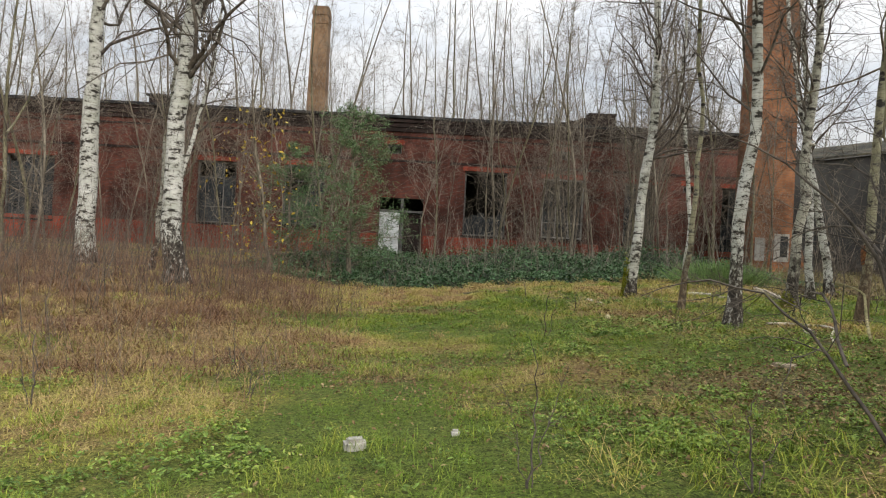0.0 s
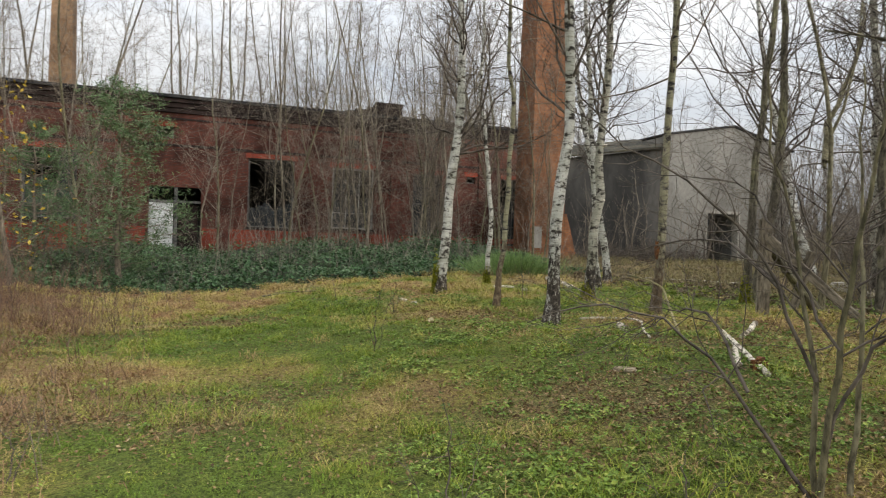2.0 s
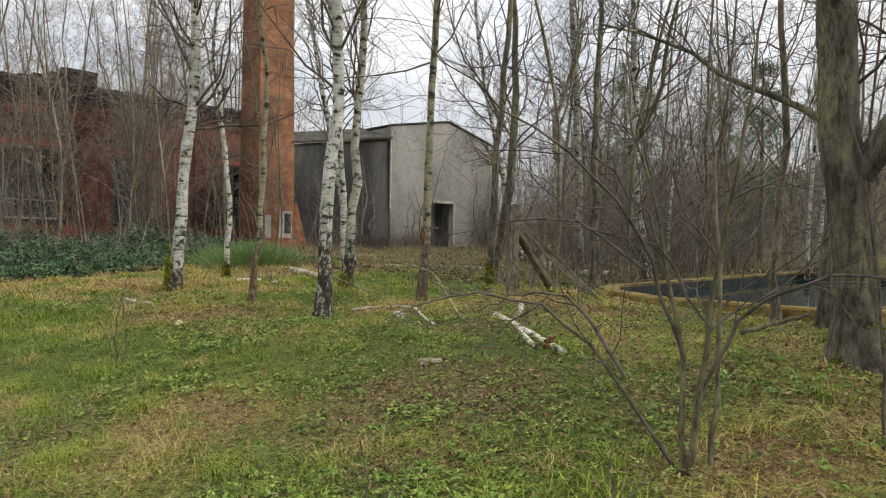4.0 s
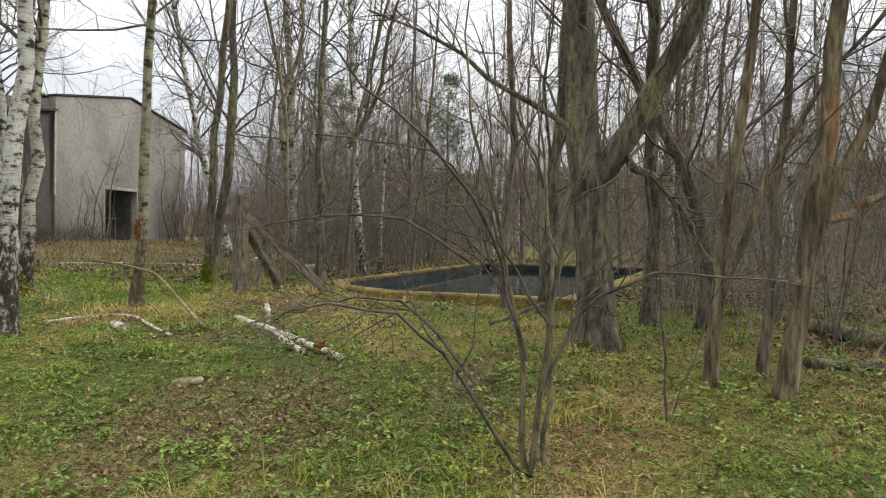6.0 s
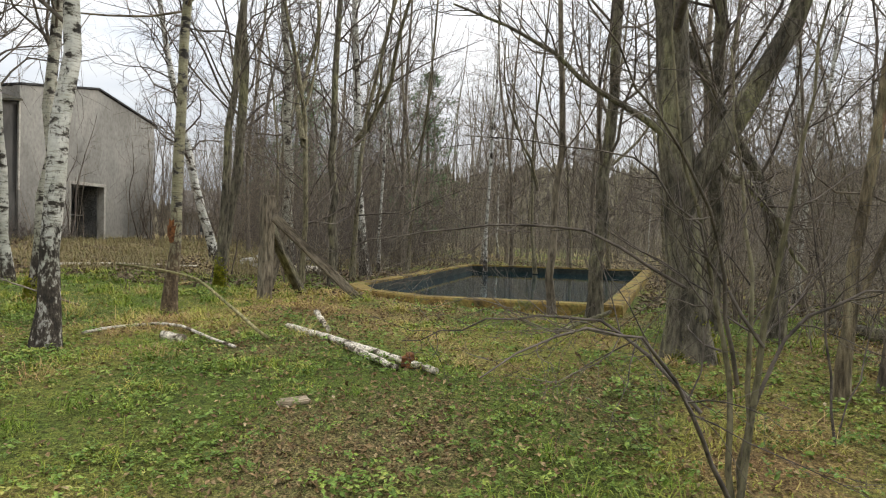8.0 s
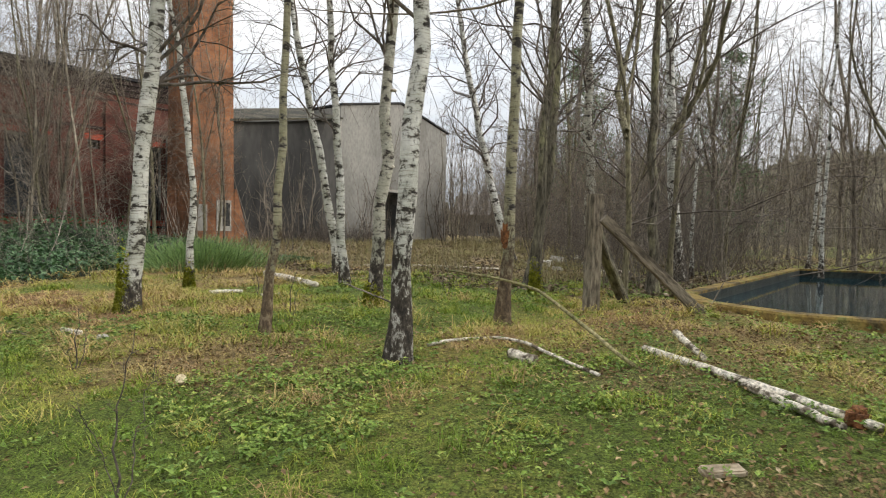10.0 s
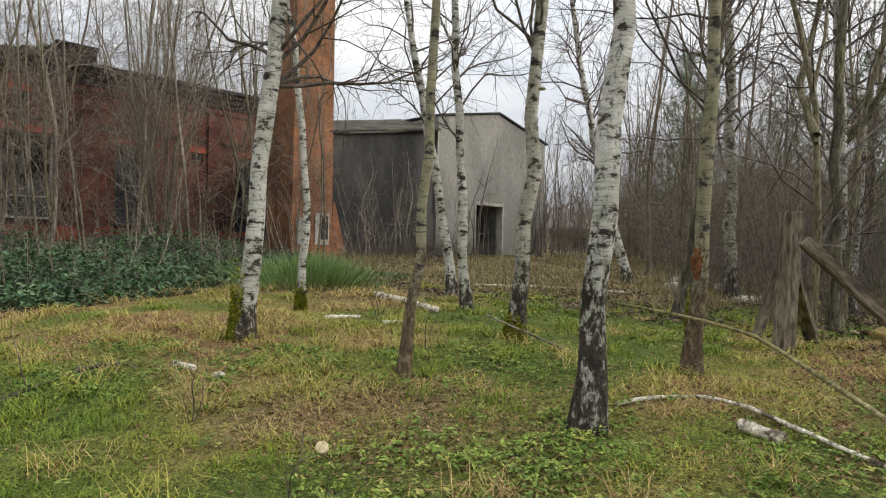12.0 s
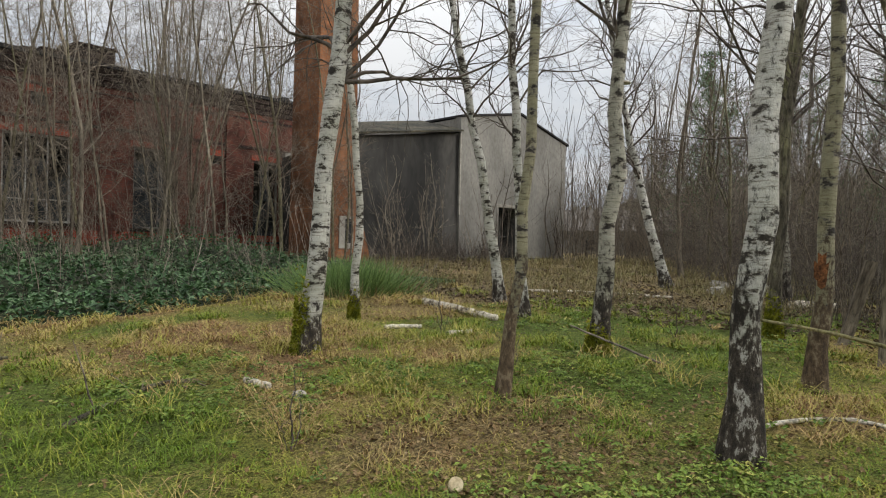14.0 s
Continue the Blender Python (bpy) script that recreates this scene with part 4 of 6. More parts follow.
moss_on(b_j, 0.10, 0.5, 8, radians(180))
tree("birch_tree", -9.62, 18.62, [(-0.09, -0.05, 3.4), (0.0, 0.02, 7.3)], 0.26, 15.0, M_BIRCH_LOW, M_TWIG_DARK, "stout white birch among dry grass", 13, sides=16, **BIRCH)
tree("birch_tree", -5.55, 15.1, [(-0.24, -0.1, 2.5), (0.06, 0.03, 6.3)], 0.225, 14.5, M_BIRCH, M_TWIG_DARK, "stout white birch with a rough dark foot in dry grass", 14, sides=16, limbs_at=[([(-0.2, -0.05, 1.6), (0.1, 0.1, 3.2), (0.5, 0.25, 5.0), (0.6, 0.3, 7.5)], 0.06)], **BIRCH)
tree("young_tree", -7.2, 17.4, [(0.18, 0.1, 3.7), (0.5, 0.25, 8.0)], 0.07, 11.0, M_BIRCH_GREY, M_TWIG, "grey young tree between the birches", 15, sides=8, limbs=22, s0=0.2, angle=36, ratio=0.26, sub=7, fine=4)

# big trees on the right
oak = tree("old_tree", 6.35, 4.55, [(0.0, 0.15, 1.9), (0.0, 0.34, 3.65)], 0.195, 11.0, M_BARK_DARK, M_TWIG_DARK, "old broad-trunked tree with ridged dark bark and a mossy foot", 16, sides=20, flare=1.5, limbs=24, s0=0.3, angle=50, ratio=0.38, lift=0.10, sub=9, fine=5, rmin=0.003,
           limbs_at=[([(0.0, 0.05, 1.75), (0.02, -0.3, 2.3), (0.05, -0.95, 3.5), (0.1, -1.5, 5.2), (0.1, -1.9, 7.5)], 0.13), ([(0.0, 0.1, 2.0), (-0.15, 0.5, 2.5), (-0.45, 1.1, 2.7), (-0.5, 1.7, 3.3), (-0.6, 2.4, 3.5)], 0.04), ([(0.0, -0.1, 2.1), (0.1, -0.75, 1.55), (0.15, -1.05, 0.9)], 0.05)])
moss_on(oak, 0.185, 0.35, 9, radians(190))
tree("ridged_tree", 4.9, 3.1, [(-0.04, -0.18, 1.95), (-0.07, -0.3, 3.0)], 0.07, 10.5, M_BARK_ROBINIA, M_TWIG_DARK, "leaning tree with deeply ridged brown bark", 17, sides=16, flare=1.35, limbs=20, s0=0.3, angle=48, ratio=0.36, lift=0.10, sub=8, fine=5, rmin=0.003,
     limbs_at=[([(-0.02, -0.08, 0.9), (-0.05, -0.35, 1.7), (-0.1, -0.72, 3.0), (-0.2, -1.1, 5.0)], 0.05), ([(-0.03, -0.1, 1.3), (0.2, -0.7, 1.6), (0.4, -1.5, 1.9)], 0.04)])
tree("ridged_tree", 5.12, 3.6, [(-0.01, -0.02, 1.05), (-0.03, -0.2, 2.3)], 0.05, 8.5, M_BARK_ROBINIA, M_TWIG_DARK, "slender tree with ridged bark and a swollen foot", 18, sides=14, flare=1.5, limbs=18, s0=0.28, angle=50, ratio=0.4, lift=0.06, sub=8, fine=5, rmin=0.003,
     limbs_at=[([(0.0, -0.02, 0.6), (-0.05, -0.25, 1.4), (-0.1, -0.7, 2.4), (-0.2, -1.4, 3.2)], 0.034)])
tree("curved_tree", 7.56, 3.48, [(-0.01, -0.13, 1.08), (0.05, 0.39, 2.2), (0.11, 0.87, 3.2)], 0.085, 8.0, M_BARK_DARK, M_TWIG_DARK, "thin dark tree bent in a bow", 19, sides=10, limbs=18, s0=0.3, angle=50, ratio=0.34, sub=8, fine=4)
tree("tree", 8.2, 4.05, [(0, 0.04, 2.0), (0, -0.01, 2.75)], 0.10, 11.0, M_BARK_DARK, M_TWIG_DARK, "dark straight tree beside the basin", 20, sides=12, limbs=24, s0=0.25, angle=46, ratio=0.36, sub=8, fine=5)
tree("tree", 9.0, 5.5, [(0.01, -0.08, 2.3), (0.03, -0.24, 4.15)], 0.10, 11.0, M_BARK_DARK, M_TWIG_DARK, "dark tree with a mossy foot at the basin rim", 21, sides=12, limbs=24, s0=0.25, angle=46, ratio=0.36, sub=8, fine=5)
tree("young_tree", 9.0, 6.1, [(0.0, 0.06, 0.9), (0.0, 0.0, 2.5)], 0.06, 7.5, M_BARK, M_TWIG, "young tree at the basin rim", 22, sides=8, limbs=18, s0=0.3, angle=46, ratio=0.34, sub=7, fine=4)
tree("tree", 11.0, 12.95, [(0.29, -0.38, 3.0), (0.26, -0.34, 6.0)], 0.11, 12.0, M_BARK_DARK, M_TWIG_DARK, "dark tree leaning towards the wood", 23, sides=12, limbs=17, s0=0.28, angle=46, ratio=0.38, sub=8, fine=3, rmin=0.0026)
tree("tree", 12.2, 10.95, [(0.0, 0.06, 2.8), (0, 0.04, 5.0)], 0.10, 11.0, M_BARK_DARK, M_TWIG_DARK, "tree at the corner of the basin", 24, sides=10, limbs=17, s0=0.25, angle=46, ratio=0.36, sub=8, fine=3, rmin=0.0026)
tree("young_tree", 5.45, 3.18, [(-0.01, -0.06, 0.9)], 0.045, 6.0, M_BARK, M_TWIG, "thin young tree beside the ridged trees", 25, sides=8, limbs=16, s0=0.3, angle=46, ratio=0.34, sub=6, fine=4)
tree("tree", 7.4, -0.2, [(0.1, -0.2, 2.0)], 0.16, 11.0, M_BARK_DARK, M_TWIG_DARK, "dark tree in the thicket", 26, sides=10, limbs=24, s0=0.2, angle=48, ratio=0.4, sub=8, fine=5)


# ---- bushes ----
def bush(name, x, y, stems, label, seed, twig=M_TWIG, count=9, sub=6, length=0.55):
    """A bush of given stems (lists of offsets from its foot), each with side twigs."""
    ob = thing(name, (x, y, gz(x, y) - 0.03), label, "bush")
    rg = np.random.default_rng(seed)
    for pts, r in stems:
        pts = np.array(pts, float)
        seg = np.concatenate([[0], np.cumsum(np.linalg.norm(np.diff(pts, axis=0), axis=1))])
        u = np.linspace(0, seg[-1], 13)
        line = np.stack([np.interp(u, seg, pts[:, j]) for j in range(3)], 1)
        for _ in range(2):
            line[1:-1] = (line[:-2] + 2 * line[1:-1] + line[2:]) / 4
        line[1:] += rg.normal(0, 0.012, (12, 3))
        R = (r * np.linspace(1, 0.22, 13))[None]
        B, RB, LB = shoots(rg, line[None], R, np.array([seg[-1]]), count, 0.25, 50, length, 7, 0.2, 0.03, 0.45, 0.22, 0.0024)
        B2, R2, L2 = shoots(rg, B, RB, LB, sub, 0.12, 48, 0.45, 4, 0.2, 0.0, 0.6, 0.4, 0.0015)
        B3, R3, _ = shoots(rg, B2, R2, L2, 2, 0.2, 45, 0.5, 2, 0.2, 0.0, 0.7, 0.5, 0.0012)
        twigs = [tubes(B, RB, 4), tubes(B2, R2, 3), tubes(B3, R3, 3)]
        if r > 0.018 and name != "wall_climber":
            st = part("stem", amesh("stem", *tubes(line[None], R, 8), M_BARK_OLIVE, True), ob)
            part("spray", amesh("spray", *joined(twigs), twig, True), st)
        else:
            part("stem", amesh("stem", *joined([tubes(line[None], R, 6), *twigs]), twig, True), ob)
    return ob


bush("hazel_bush", 3.22, 4.72, [
    ([(0, 0, 0), (0.01, -0.07, 0.65), (0.02, -0.18, 1.45), (0.02, -0.28, 2.15), (0.05, -0.4, 3.0)], 0.022),
    ([(0, 0.02, 0), (0.0, 0.07, 0.85), (0.02, 0.2, 1.45), (-0.05, 0.39, 2.05), (-0.05, 0.42, 2.8)], 0.019),
    ([(-0.03, 0.02, 0), (-0.42, 0.36, 0.74), (-0.7, 0.56, 1.05), (-1.0, 0.85, 1.12), (-1.3, 1.2, 0.92)], 0.0145),
    ([(-0.02, 0.03, 0.7), (-0.28, 0.18, 1.45), (-0.6, 0.4, 1.85), (-1.0, 0.65, 2.1), (-1.35, 0.9, 2.45)], 0.013),
    ([(0.18, -0.05, 0), (0.19, -0.08, 0.8), (0.22, -0.05, 1.7), (0.3, 0.05, 2.6)], 0.019),
    ([(0.02, -0.02, 0.3), (0.1, -0.2, 1.0), (0.2, -0.7, 1.25), (0.3, -1.5, 1.15)], 0.014),
    ([(-0.3, 0.25, 0.6), (-0.2, 0.7, 1.05), (0.0, 1.3, 1.0), (0.3, 2.0, 0.75)], 0.012),
    ([(0.0, 0.3, 1.2), (0.1, 0.9, 1.55), (0.2, 1.8, 1.5), (0.3, 2.6, 1.3)], 0.011),
    ([(0.0, -0.1, 0.9), (-0.1, 0.5, 1.9), (-0.1, 1.5, 2.05)], 0.010)], "bare many-stemmed bush with arching branches", 31, M_TWIG_DARK, 13, 6, 0.45)
bush("hazel_bush", 4.15, 3.95, [([(0, 0, 0), (0.1, 0.05, 0.9), (0.15, 0.2, 1.9), (0.2, 0.5, 3.0)], 0.010), ([(0.05, 0, 0), (0.2, -0.3, 0.9), (0.3, -0.7, 1.7)], 0.007)], "bare bush behind the many-stemmed one", 32, M_TWIG_DARK)
for i, (x, y, h) in enumerate(((6.2, 1.7, 3.2), (7.0, 2.3, 3.6), (8.8, 2.5, 3.4), (9.4, 3.5, 2.6), (6.1, 0.5, 3.0), (7.9, 1.0, 3.8), (10.6, 3.2, 3.2), (11.6, 11.7, 3.0), (13.6, 12.4, 3.4), (12.5, 13.6, 3.0), (14.8, 12.4, 3.6), (11.2, 2.2, 3.6), (8.4, -1.0, 3.4), (29.6, 27.6, 3.6), (31.0, 26.4, 3.2), (5.9, -0.8, 3.0))):
    rgi = random.Random(100 + i)
    stems = []
    for k in range(5):
        a = rgi.uniform(0, 6.28)
        w = rgi.uniform(0.15, 0.42) * h
        stems.append(([(0.04 * math.cos(a), 0.04 * math.sin(a), 0), (w * 0.35 * math.cos(a), w * 0.35 * math.sin(a), h * 0.45), (w * math.cos(a), w * math.sin(a), h * rgi.uniform(0.75, 1.0)), (w * 1.7 * math.cos(a + 0.3), w * 1.7 * math.sin(a + 0.3), h * rgi.uniform(0.85, 1.1))], rgi.uniform(0.008, 0.017)))
    bush("bare_shrub", x, y, stems, "bare tangled shrub at the edge of the wood", 140 + i, M_TWIG, 10, 6, 0.45)
for i, (x, y, h) in enumerate(((0.98, 4.9, 0.95), (1.91, 10.3, 0.95), (-1.5, 7.3, 0.55), (2.2, 4.6, 0.6), (-1.9, 8.2, 0.7), (2.9, 13.2, 0.6), (-3.2, 6.6, 0.8), (5.6, 13.4, 0.7), (6.6, 15.4, 0.9), (8.5, 13.0, 0.8))):
    rgi = random.Random(i)
    bush("seedling", x, y, [([(0, 0, 0), (rgi.uniform(-0.05, 0.05), rgi.uniform(-0.05, 0.05), h * 0.5), (rgi.uniform(-0.12, 0.12), rgi.uniform(-0.1, 0.1), h)], 0.008), ([(0.02, 0, 0), (0.1, rgi.uniform(-0.1, 0.1), h * 0.45), (0.2, rgi.uniform(-0.2, 0.2), h * 0.85)], 0.005), ([(-0.01, 0, 0), (-0.1, 0.05, h * 0.4), (-0.22, 0.1, h * 0.75)], 0.004)], "thin leafless seedling in the grass", 40 + i, M_TWIG_DARK, 4, 2, 0.25)

for i, (x, zs) in enumerate(((22.6, (2.6, 4.4)), (23.5, (3.4, 6.0)), (27.9, (3.0, 5.2)), (28.7, (4.2, 6.2)), (17.2, (2.2, 4.2)), (18.9, (3.0, 4.6)), (20.1, (1.8, 3.6)))):
    rgi = random.Random(300 + i)
    stems = []
    for h in zs:
        pts = [(0, 0, 0)]
        for q in (0.2, 0.4, 0.55, 0.7, 0.85, 1.0):
            pts.append((pts[-1][0] + rgi.uniform(-0.45, 0.45), rgi.uniform(-0.05, 0.12), h * q))
        stems.append((pts, rgi.uniform(0.03, 0.048)))
    bush("wall_climber", x, SHED_Y - 0.3, stems, "bare crooked climber growing up the shed wall", 320 + i, M_TWIG_DARK if i < 4 else M_TWIG_GREY, 7, 4, 0.22)

# ---- young trees before the hall ----
pick = random.Random(7)
variants = []
for v in range(6):
    variants.append(tree("sapling", -40 - 2 * v, 30, [(pick.uniform(-0.5, 0.5), pick.uniform(-0.5, 0.5), 2.5), (pick.uniform(-1.0, 1.0), pick.uniform(-1.0, 1.0), 6.0)], pick.uniform(0.035, 0.06), pick.uniform(10, 13), M_BARK if v % 3 else M_BARK_OLIVE, M_TWIG if v % 2 else M_TWIG_GREY, "tall thin leafless sapling before the brick hall", 60 + v, "tree", "saplings before the hall", sides=6, limbs=24, s0=0.15, angle=34, ratio=0.25, lift=0.12, sub=8, fine=2, rmin=0.0045, k=10, seg1=5, side1=4, seg2=2, seg3=1))
spots = []
clumps = [(pick.uniform(-1, 13), pick.uniform(24.5, 35.5)) for _ in range(17)]
while len(spots) < 50:
    a, b = pick.choice(clumps)
    x, y = min(13.2, a + pick.gauss(0, 0.35)), min(36.2, b + pick.gauss(0, 0.3))
    if not -3.8 < x < -1.0:
        spots.append((x, y))
for i in range(34):
    spots.append((pick.uniform(-24, -4.5), pick.uniform(22.5, 36)))
for i in range(9):
    spots.append((pick.uniform(-9, -4.2), pick.uniform(27, 36)))
for i, (x, y) in enumerate(spots):
    m = pose(x, y, gz(x, y) - 0.05, 0, 0, pick.uniform(0, 360)) @ Matrix.Scale(pick.uniform(0.75, 1.2), 4)
    if i < 6:
        variants[i].matrix_basis = m
    else:
        c = copy_thing(variants[i % 6], pose(0, 0, 0))
        c.matrix_basis = m

# ---- the wood ----
def wood_forks(pk):
    """One or two crooked limbs that leave the trunk low and climb."""
    out = []
    for _ in range(pk.choice((1, 2, 2))):
        a, z, w = pk.uniform(0, 6.28), pk.uniform(1.6, 4.5), pk.uniform(0.7, 1.6)
        pts = [(0, 0, z)]
        for q, up in ((0.35, 0.5), (0.8, 1.3), (1.0, 2.6), (1.5, 3.6), (1.7, 5.0)):
            pts.append((w * q * math.cos(a) + pk.gauss(0, 0.14), w * q * math.sin(a) + pk.gauss(0, 0.14), z + up * pk.uniform(0.8, 1.1)))
        out.append((pts, pk.uniform(0.035, 0.06)))
    return out


wood_kinds = []
for v in range(9):
    birchy = v in (2, 6)
    wood_kinds.append(tree("wood_birch" if birchy else "wood_tree", -60 - 3 * v, 60, [(pick.uniform(-0.3, 0.3), pick.uniform(-0.3, 0.3), 3.0), (pick.uniform(-0.7, 0.7), pick.uniform(-0.7, 0.7), 6.5)], pick.uniform(0.055, 0.10), pick.uniform(11, 15), M_BIRCH_LOW if birchy else (M_BARK_OLIVE if v % 2 else M_BARK), M_TWIG_DARK if v % 2 else M_TWIG, "leafless white birch in the wood" if birchy else "leafless grey-brown tree in the wood", 80 + v, "tree", "trees of the wood", limbs_at=() if birchy else wood_forks(pick), sides=7, limbs=22, s0=0.14, angle=50, ratio=0.30, lift=0.07, sub=7, fine=2, rmin=0.0045, k=12, seg1=6, side1=4, seg2=3, seg3=1))
wood = [(21.9, 5.6), (22.4, 7.6), (21.8, 9.3), (23.6, 6.4), (24.2, 8.7), (22.3, 3.2), (17.6, 3.3), (19.6, 3.4), (14.6, 3.3), (12.3, 3.5), (14.2, 11.3), (17.3, 11.7), (19.2, 11.4), (20.8, 12.2), (25.5, 5.0), (26.0, 10.2), (16.0, 2.6)]
tries = 0
while len(wood) < 112 and tries < 6000:
    tries += 1
    x, y = pick.uniform(7.5, 52), pick.uniform(-26, 34)
    if y > 0.62 * x + 6.0 or y > 24 + 0.0 * x and x < 38 or bool(in_pool(x, y, 0.7)) or (x < 10 and y > 1.5):
        continue
    if x < 20 and pick.random() < 0.6:
        continue
    if any((x - a) ** 2 + (y - b) ** 2 < 1.1 for a, b in wood):
        continue
    wood.append((x, y))
for i in range(120):
    wood.append((pick.uniform(-38, 30), pick.uniform(49, 66)))
for i in range(14):
    wood.append((pick.uniform(29, 46), pick.uniform(13, 30)))
for i in range(10):
    wood.append((pick.uniform(-26, -13), pick.uniform(14, 34)))
for i in range(12):
    wood.append((pick.uniform(-30, 6), pick.uniform(-30, -8)))
for i, (x, y) in enumerate(wood):
    m = pose(x, y, gz(x, y) - 0.05, 0, 0, pick.uniform(0, 360)) @ Matrix.Scale(pick.uniform(0.75, 1.15) * (1.5 if y > 48 else 1.0), 4)
    if i < 9:
        wood_kinds[i].matrix_basis = m
    else:
        c = copy_thing(wood_kinds[i % 9], pose(0, 0, 0))
        c.matrix_basis = m


def thicket(name, rg, X, Y, H, r, shoots_n, twig, label, lean=0.12, k=4, ratio=0.35, angle=35):
    """Countless thin stems with side twigs, as one mass."""
    Z = ground_z(X, Y) - 0.05
    S = np.stack([X, Y, Z], 1)
    D = np.array([0, 0, 1.0]) + rg.normal(0, lean, S.shape)
    P = curves(rg, S, D, H, k, 0.13, 0.06)
    R = r[:, None] * np.linspace(1, 0.3, k + 1)[None]
    B, RB, _ = shoots(rg, P, R, H, shoots_n, 0.2, angle, ratio, 2, 0.12, 0.05, 0.6, 0.5, 0.0)
    V, F = joined([tubes(P, R, 3), tubes(B, RB, 3)])
    single(name, amesh(name, V, F, twig, True), (0, 0, 0), label, "thicket", "", "stuff")


rg = np.random.default_rng(5)
X, Y = rg.uniform(10, 44, 4600), rg.uniform(-24, 30, 4600)
ok = (Y < 0.60 * X + 4.5) & ~in_pool(X, Y, 0.5) & ~((Y > 23) & (X < 38)) & (rg.random(4600) < smooth(8, 14, X))
X, Y = X[ok], Y[ok]
thicket("undergrowth", rg, X, Y, rg.uniform(0.6, 3.6, len(X)), rg.uniform(0.005, 0.012, len(X)), 6, M_TWIG_GREY, "brown leafless undergrowth filling the wood", 0.3, 4, 0.4, 48)
X, Y = rg.uniform(16, 46, 330), rg.uniform(-20, 30, 330)
ok = (Y < 0.60 * X + 4.0) & ~in_pool(X, Y, 0.8) & ~((Y > 22) & (X < 36))
X, Y = X[ok], Y[ok]
thicket("pole_wood", rg, X, Y, rg.uniform(5, 11, len(X)), rg.uniform(0.016, 0.032, len(X)), 14, M_TWIG_GREY, "close-grown slender bare poles deep in the wood", 0.10, 7, 0.24, 46)
X, Y = rg.uniform(10.5, 27, 2300), rg.uniform(10.6, 25, 2300)
ok = (Y < 0.72 * X + 3.0) & (Y > 10.6) & (rg.random(2300) < 0.25 + smooth(0.35, 0.6, vnoise(X, Y, 2.2, 66)))
X, Y = X[ok], Y[ok]
thicket("twig_tangle", rg, X, Y, rg.uniform(0.5, 3.6, len(X)), rg.uniform(0.004, 0.009, len(X)), 9, M_TWIG_DARK, "tangle of fine bare brown twigs at the edge of the wood", 0.28, 4, 0.42, 55)
X, Y = rg.uniform(27.5, 42, 760), rg.uniform(15, 30, 760)
thicket("twig_tangle", rg, X, Y, rg.uniform(1.2, 7.5, 760), rg.uniform(0.009, 0.02, 760), 11, M_TWIG, "tangle of bare brown shrubs beyond the shed", 0.2, 4, 0.4, 45)
X, Y = rg.uniform(6.2, 12, 430), rg.uniform(-3, 4.0, 430)
ok = ~in_pool(X, Y, 0.5)
X, Y = X[ok], Y[ok]
thicket("twig_tangle", rg, X, Y, rg.uniform(0.5, 3.2, len(X)), rg.uniform(0.003, 0.008, len(X)), 9, M_TWIG_GREY, "tangle of fine bare brown twigs among the trees", 0.28, 4, 0.42, 55)
X, Y = rg.uniform(8, 40, 700), rg.uniform(-18, -3, 700)
thicket("thicket", rg, X, Y, rg.uniform(1.5, 5, 700), rg.uniform(0.008, 0.02, 700), 7, M_TWIG, "tangled leafless thicket of shrubs", 0.16, 3)
a, d = rg.uniform(-2.0, 1.1, 1500), rg.uniform(46, 72, 1500)
thicket("far_woodland", rg, 2 + d * np.cos(a), 5 + d * np.sin(a), rg.uniform(5, 13, 1500), rg.uniform(0.03, 0.06, 1500), 5, M_TWIG_DARK, "far leafless woodland closing the view", 0.06, 4, 0.25)
a, d = rg.uniform(1.1, 4.3, 900), rg.uniform(70, 100, 900)
thicket("far_woodland", rg, 2 + d * np.cos(a), 5 + d * np.sin(a), rg.uniform(9, 19, 900), rg.uniform(0.03, 0.06, 900), 14, M_TWIG_DARK, "far leafless woodland behind the halls", 0.07, 6, 0.22, 40)
X, Y = rg.uniform(-24, -3, 2100), rg.uniform(9, 36, 2100)
ok = (X < -3.5 - 0.18 * np.abs(Y - 16)) | (Y > 21)
X, Y = X[ok], Y[ok]
thicket("dry_thicket", rg, X, Y, rg.uniform(0.5, 2.6, len(X)), rg.uniform(0.004, 0.010, len(X)), 4, M_TWIG_DARK, "brown dry shrubs and shoots beside the birches", 0.14, 3)
M_BRUSH = two_scale("reddish_dry_brush", [(0.3, (0.12, 0.072, 0.05)), (0.7, (0.235, 0.15, 0.105))], 1.2, 10, 0.9)
X, Y = rg.uniform(-13, -1.6, 3000), rg.uniform(9.0, 20.5, 3000)
ok = (rg.random(3000) < smooth(0.38, 0.6, vnoise(X, Y, 1.3, 67)) + 0.10) & (X < -1.2 - 0.16 * (Y - 9) + 1.5 * (vnoise(X, Y, 2.0, 68) - 0.5)) & (rg.random(3000) < 0.25 + smooth(9, 13, Y))
X, Y = X[ok], Y[ok]
thicket("dry_brush", rg, X, Y, rg.uniform(0.25, 1.5, len(X)) * (0.45 + 0.55 * smooth(9, 14, Y)), rg.uniform(0.003, 0.006, len(X)), 7, M_BRUSH, "reddish-brown dry brush before the birches", 0.16, 4, 0.36, 35)
X, Y = rg.uniform(-1, 13.3, 230), rg.uniform(22, 37, 230)
thicket("hall_shoots", rg, X, Y, rg.uniform(0.8, 4.0, 230), rg.uniform(0.006, 0.014, 230), 8, M_TWIG_GREY, "pale leafless shoots before the brick hall", 0.24, 3, 0.3, 32)
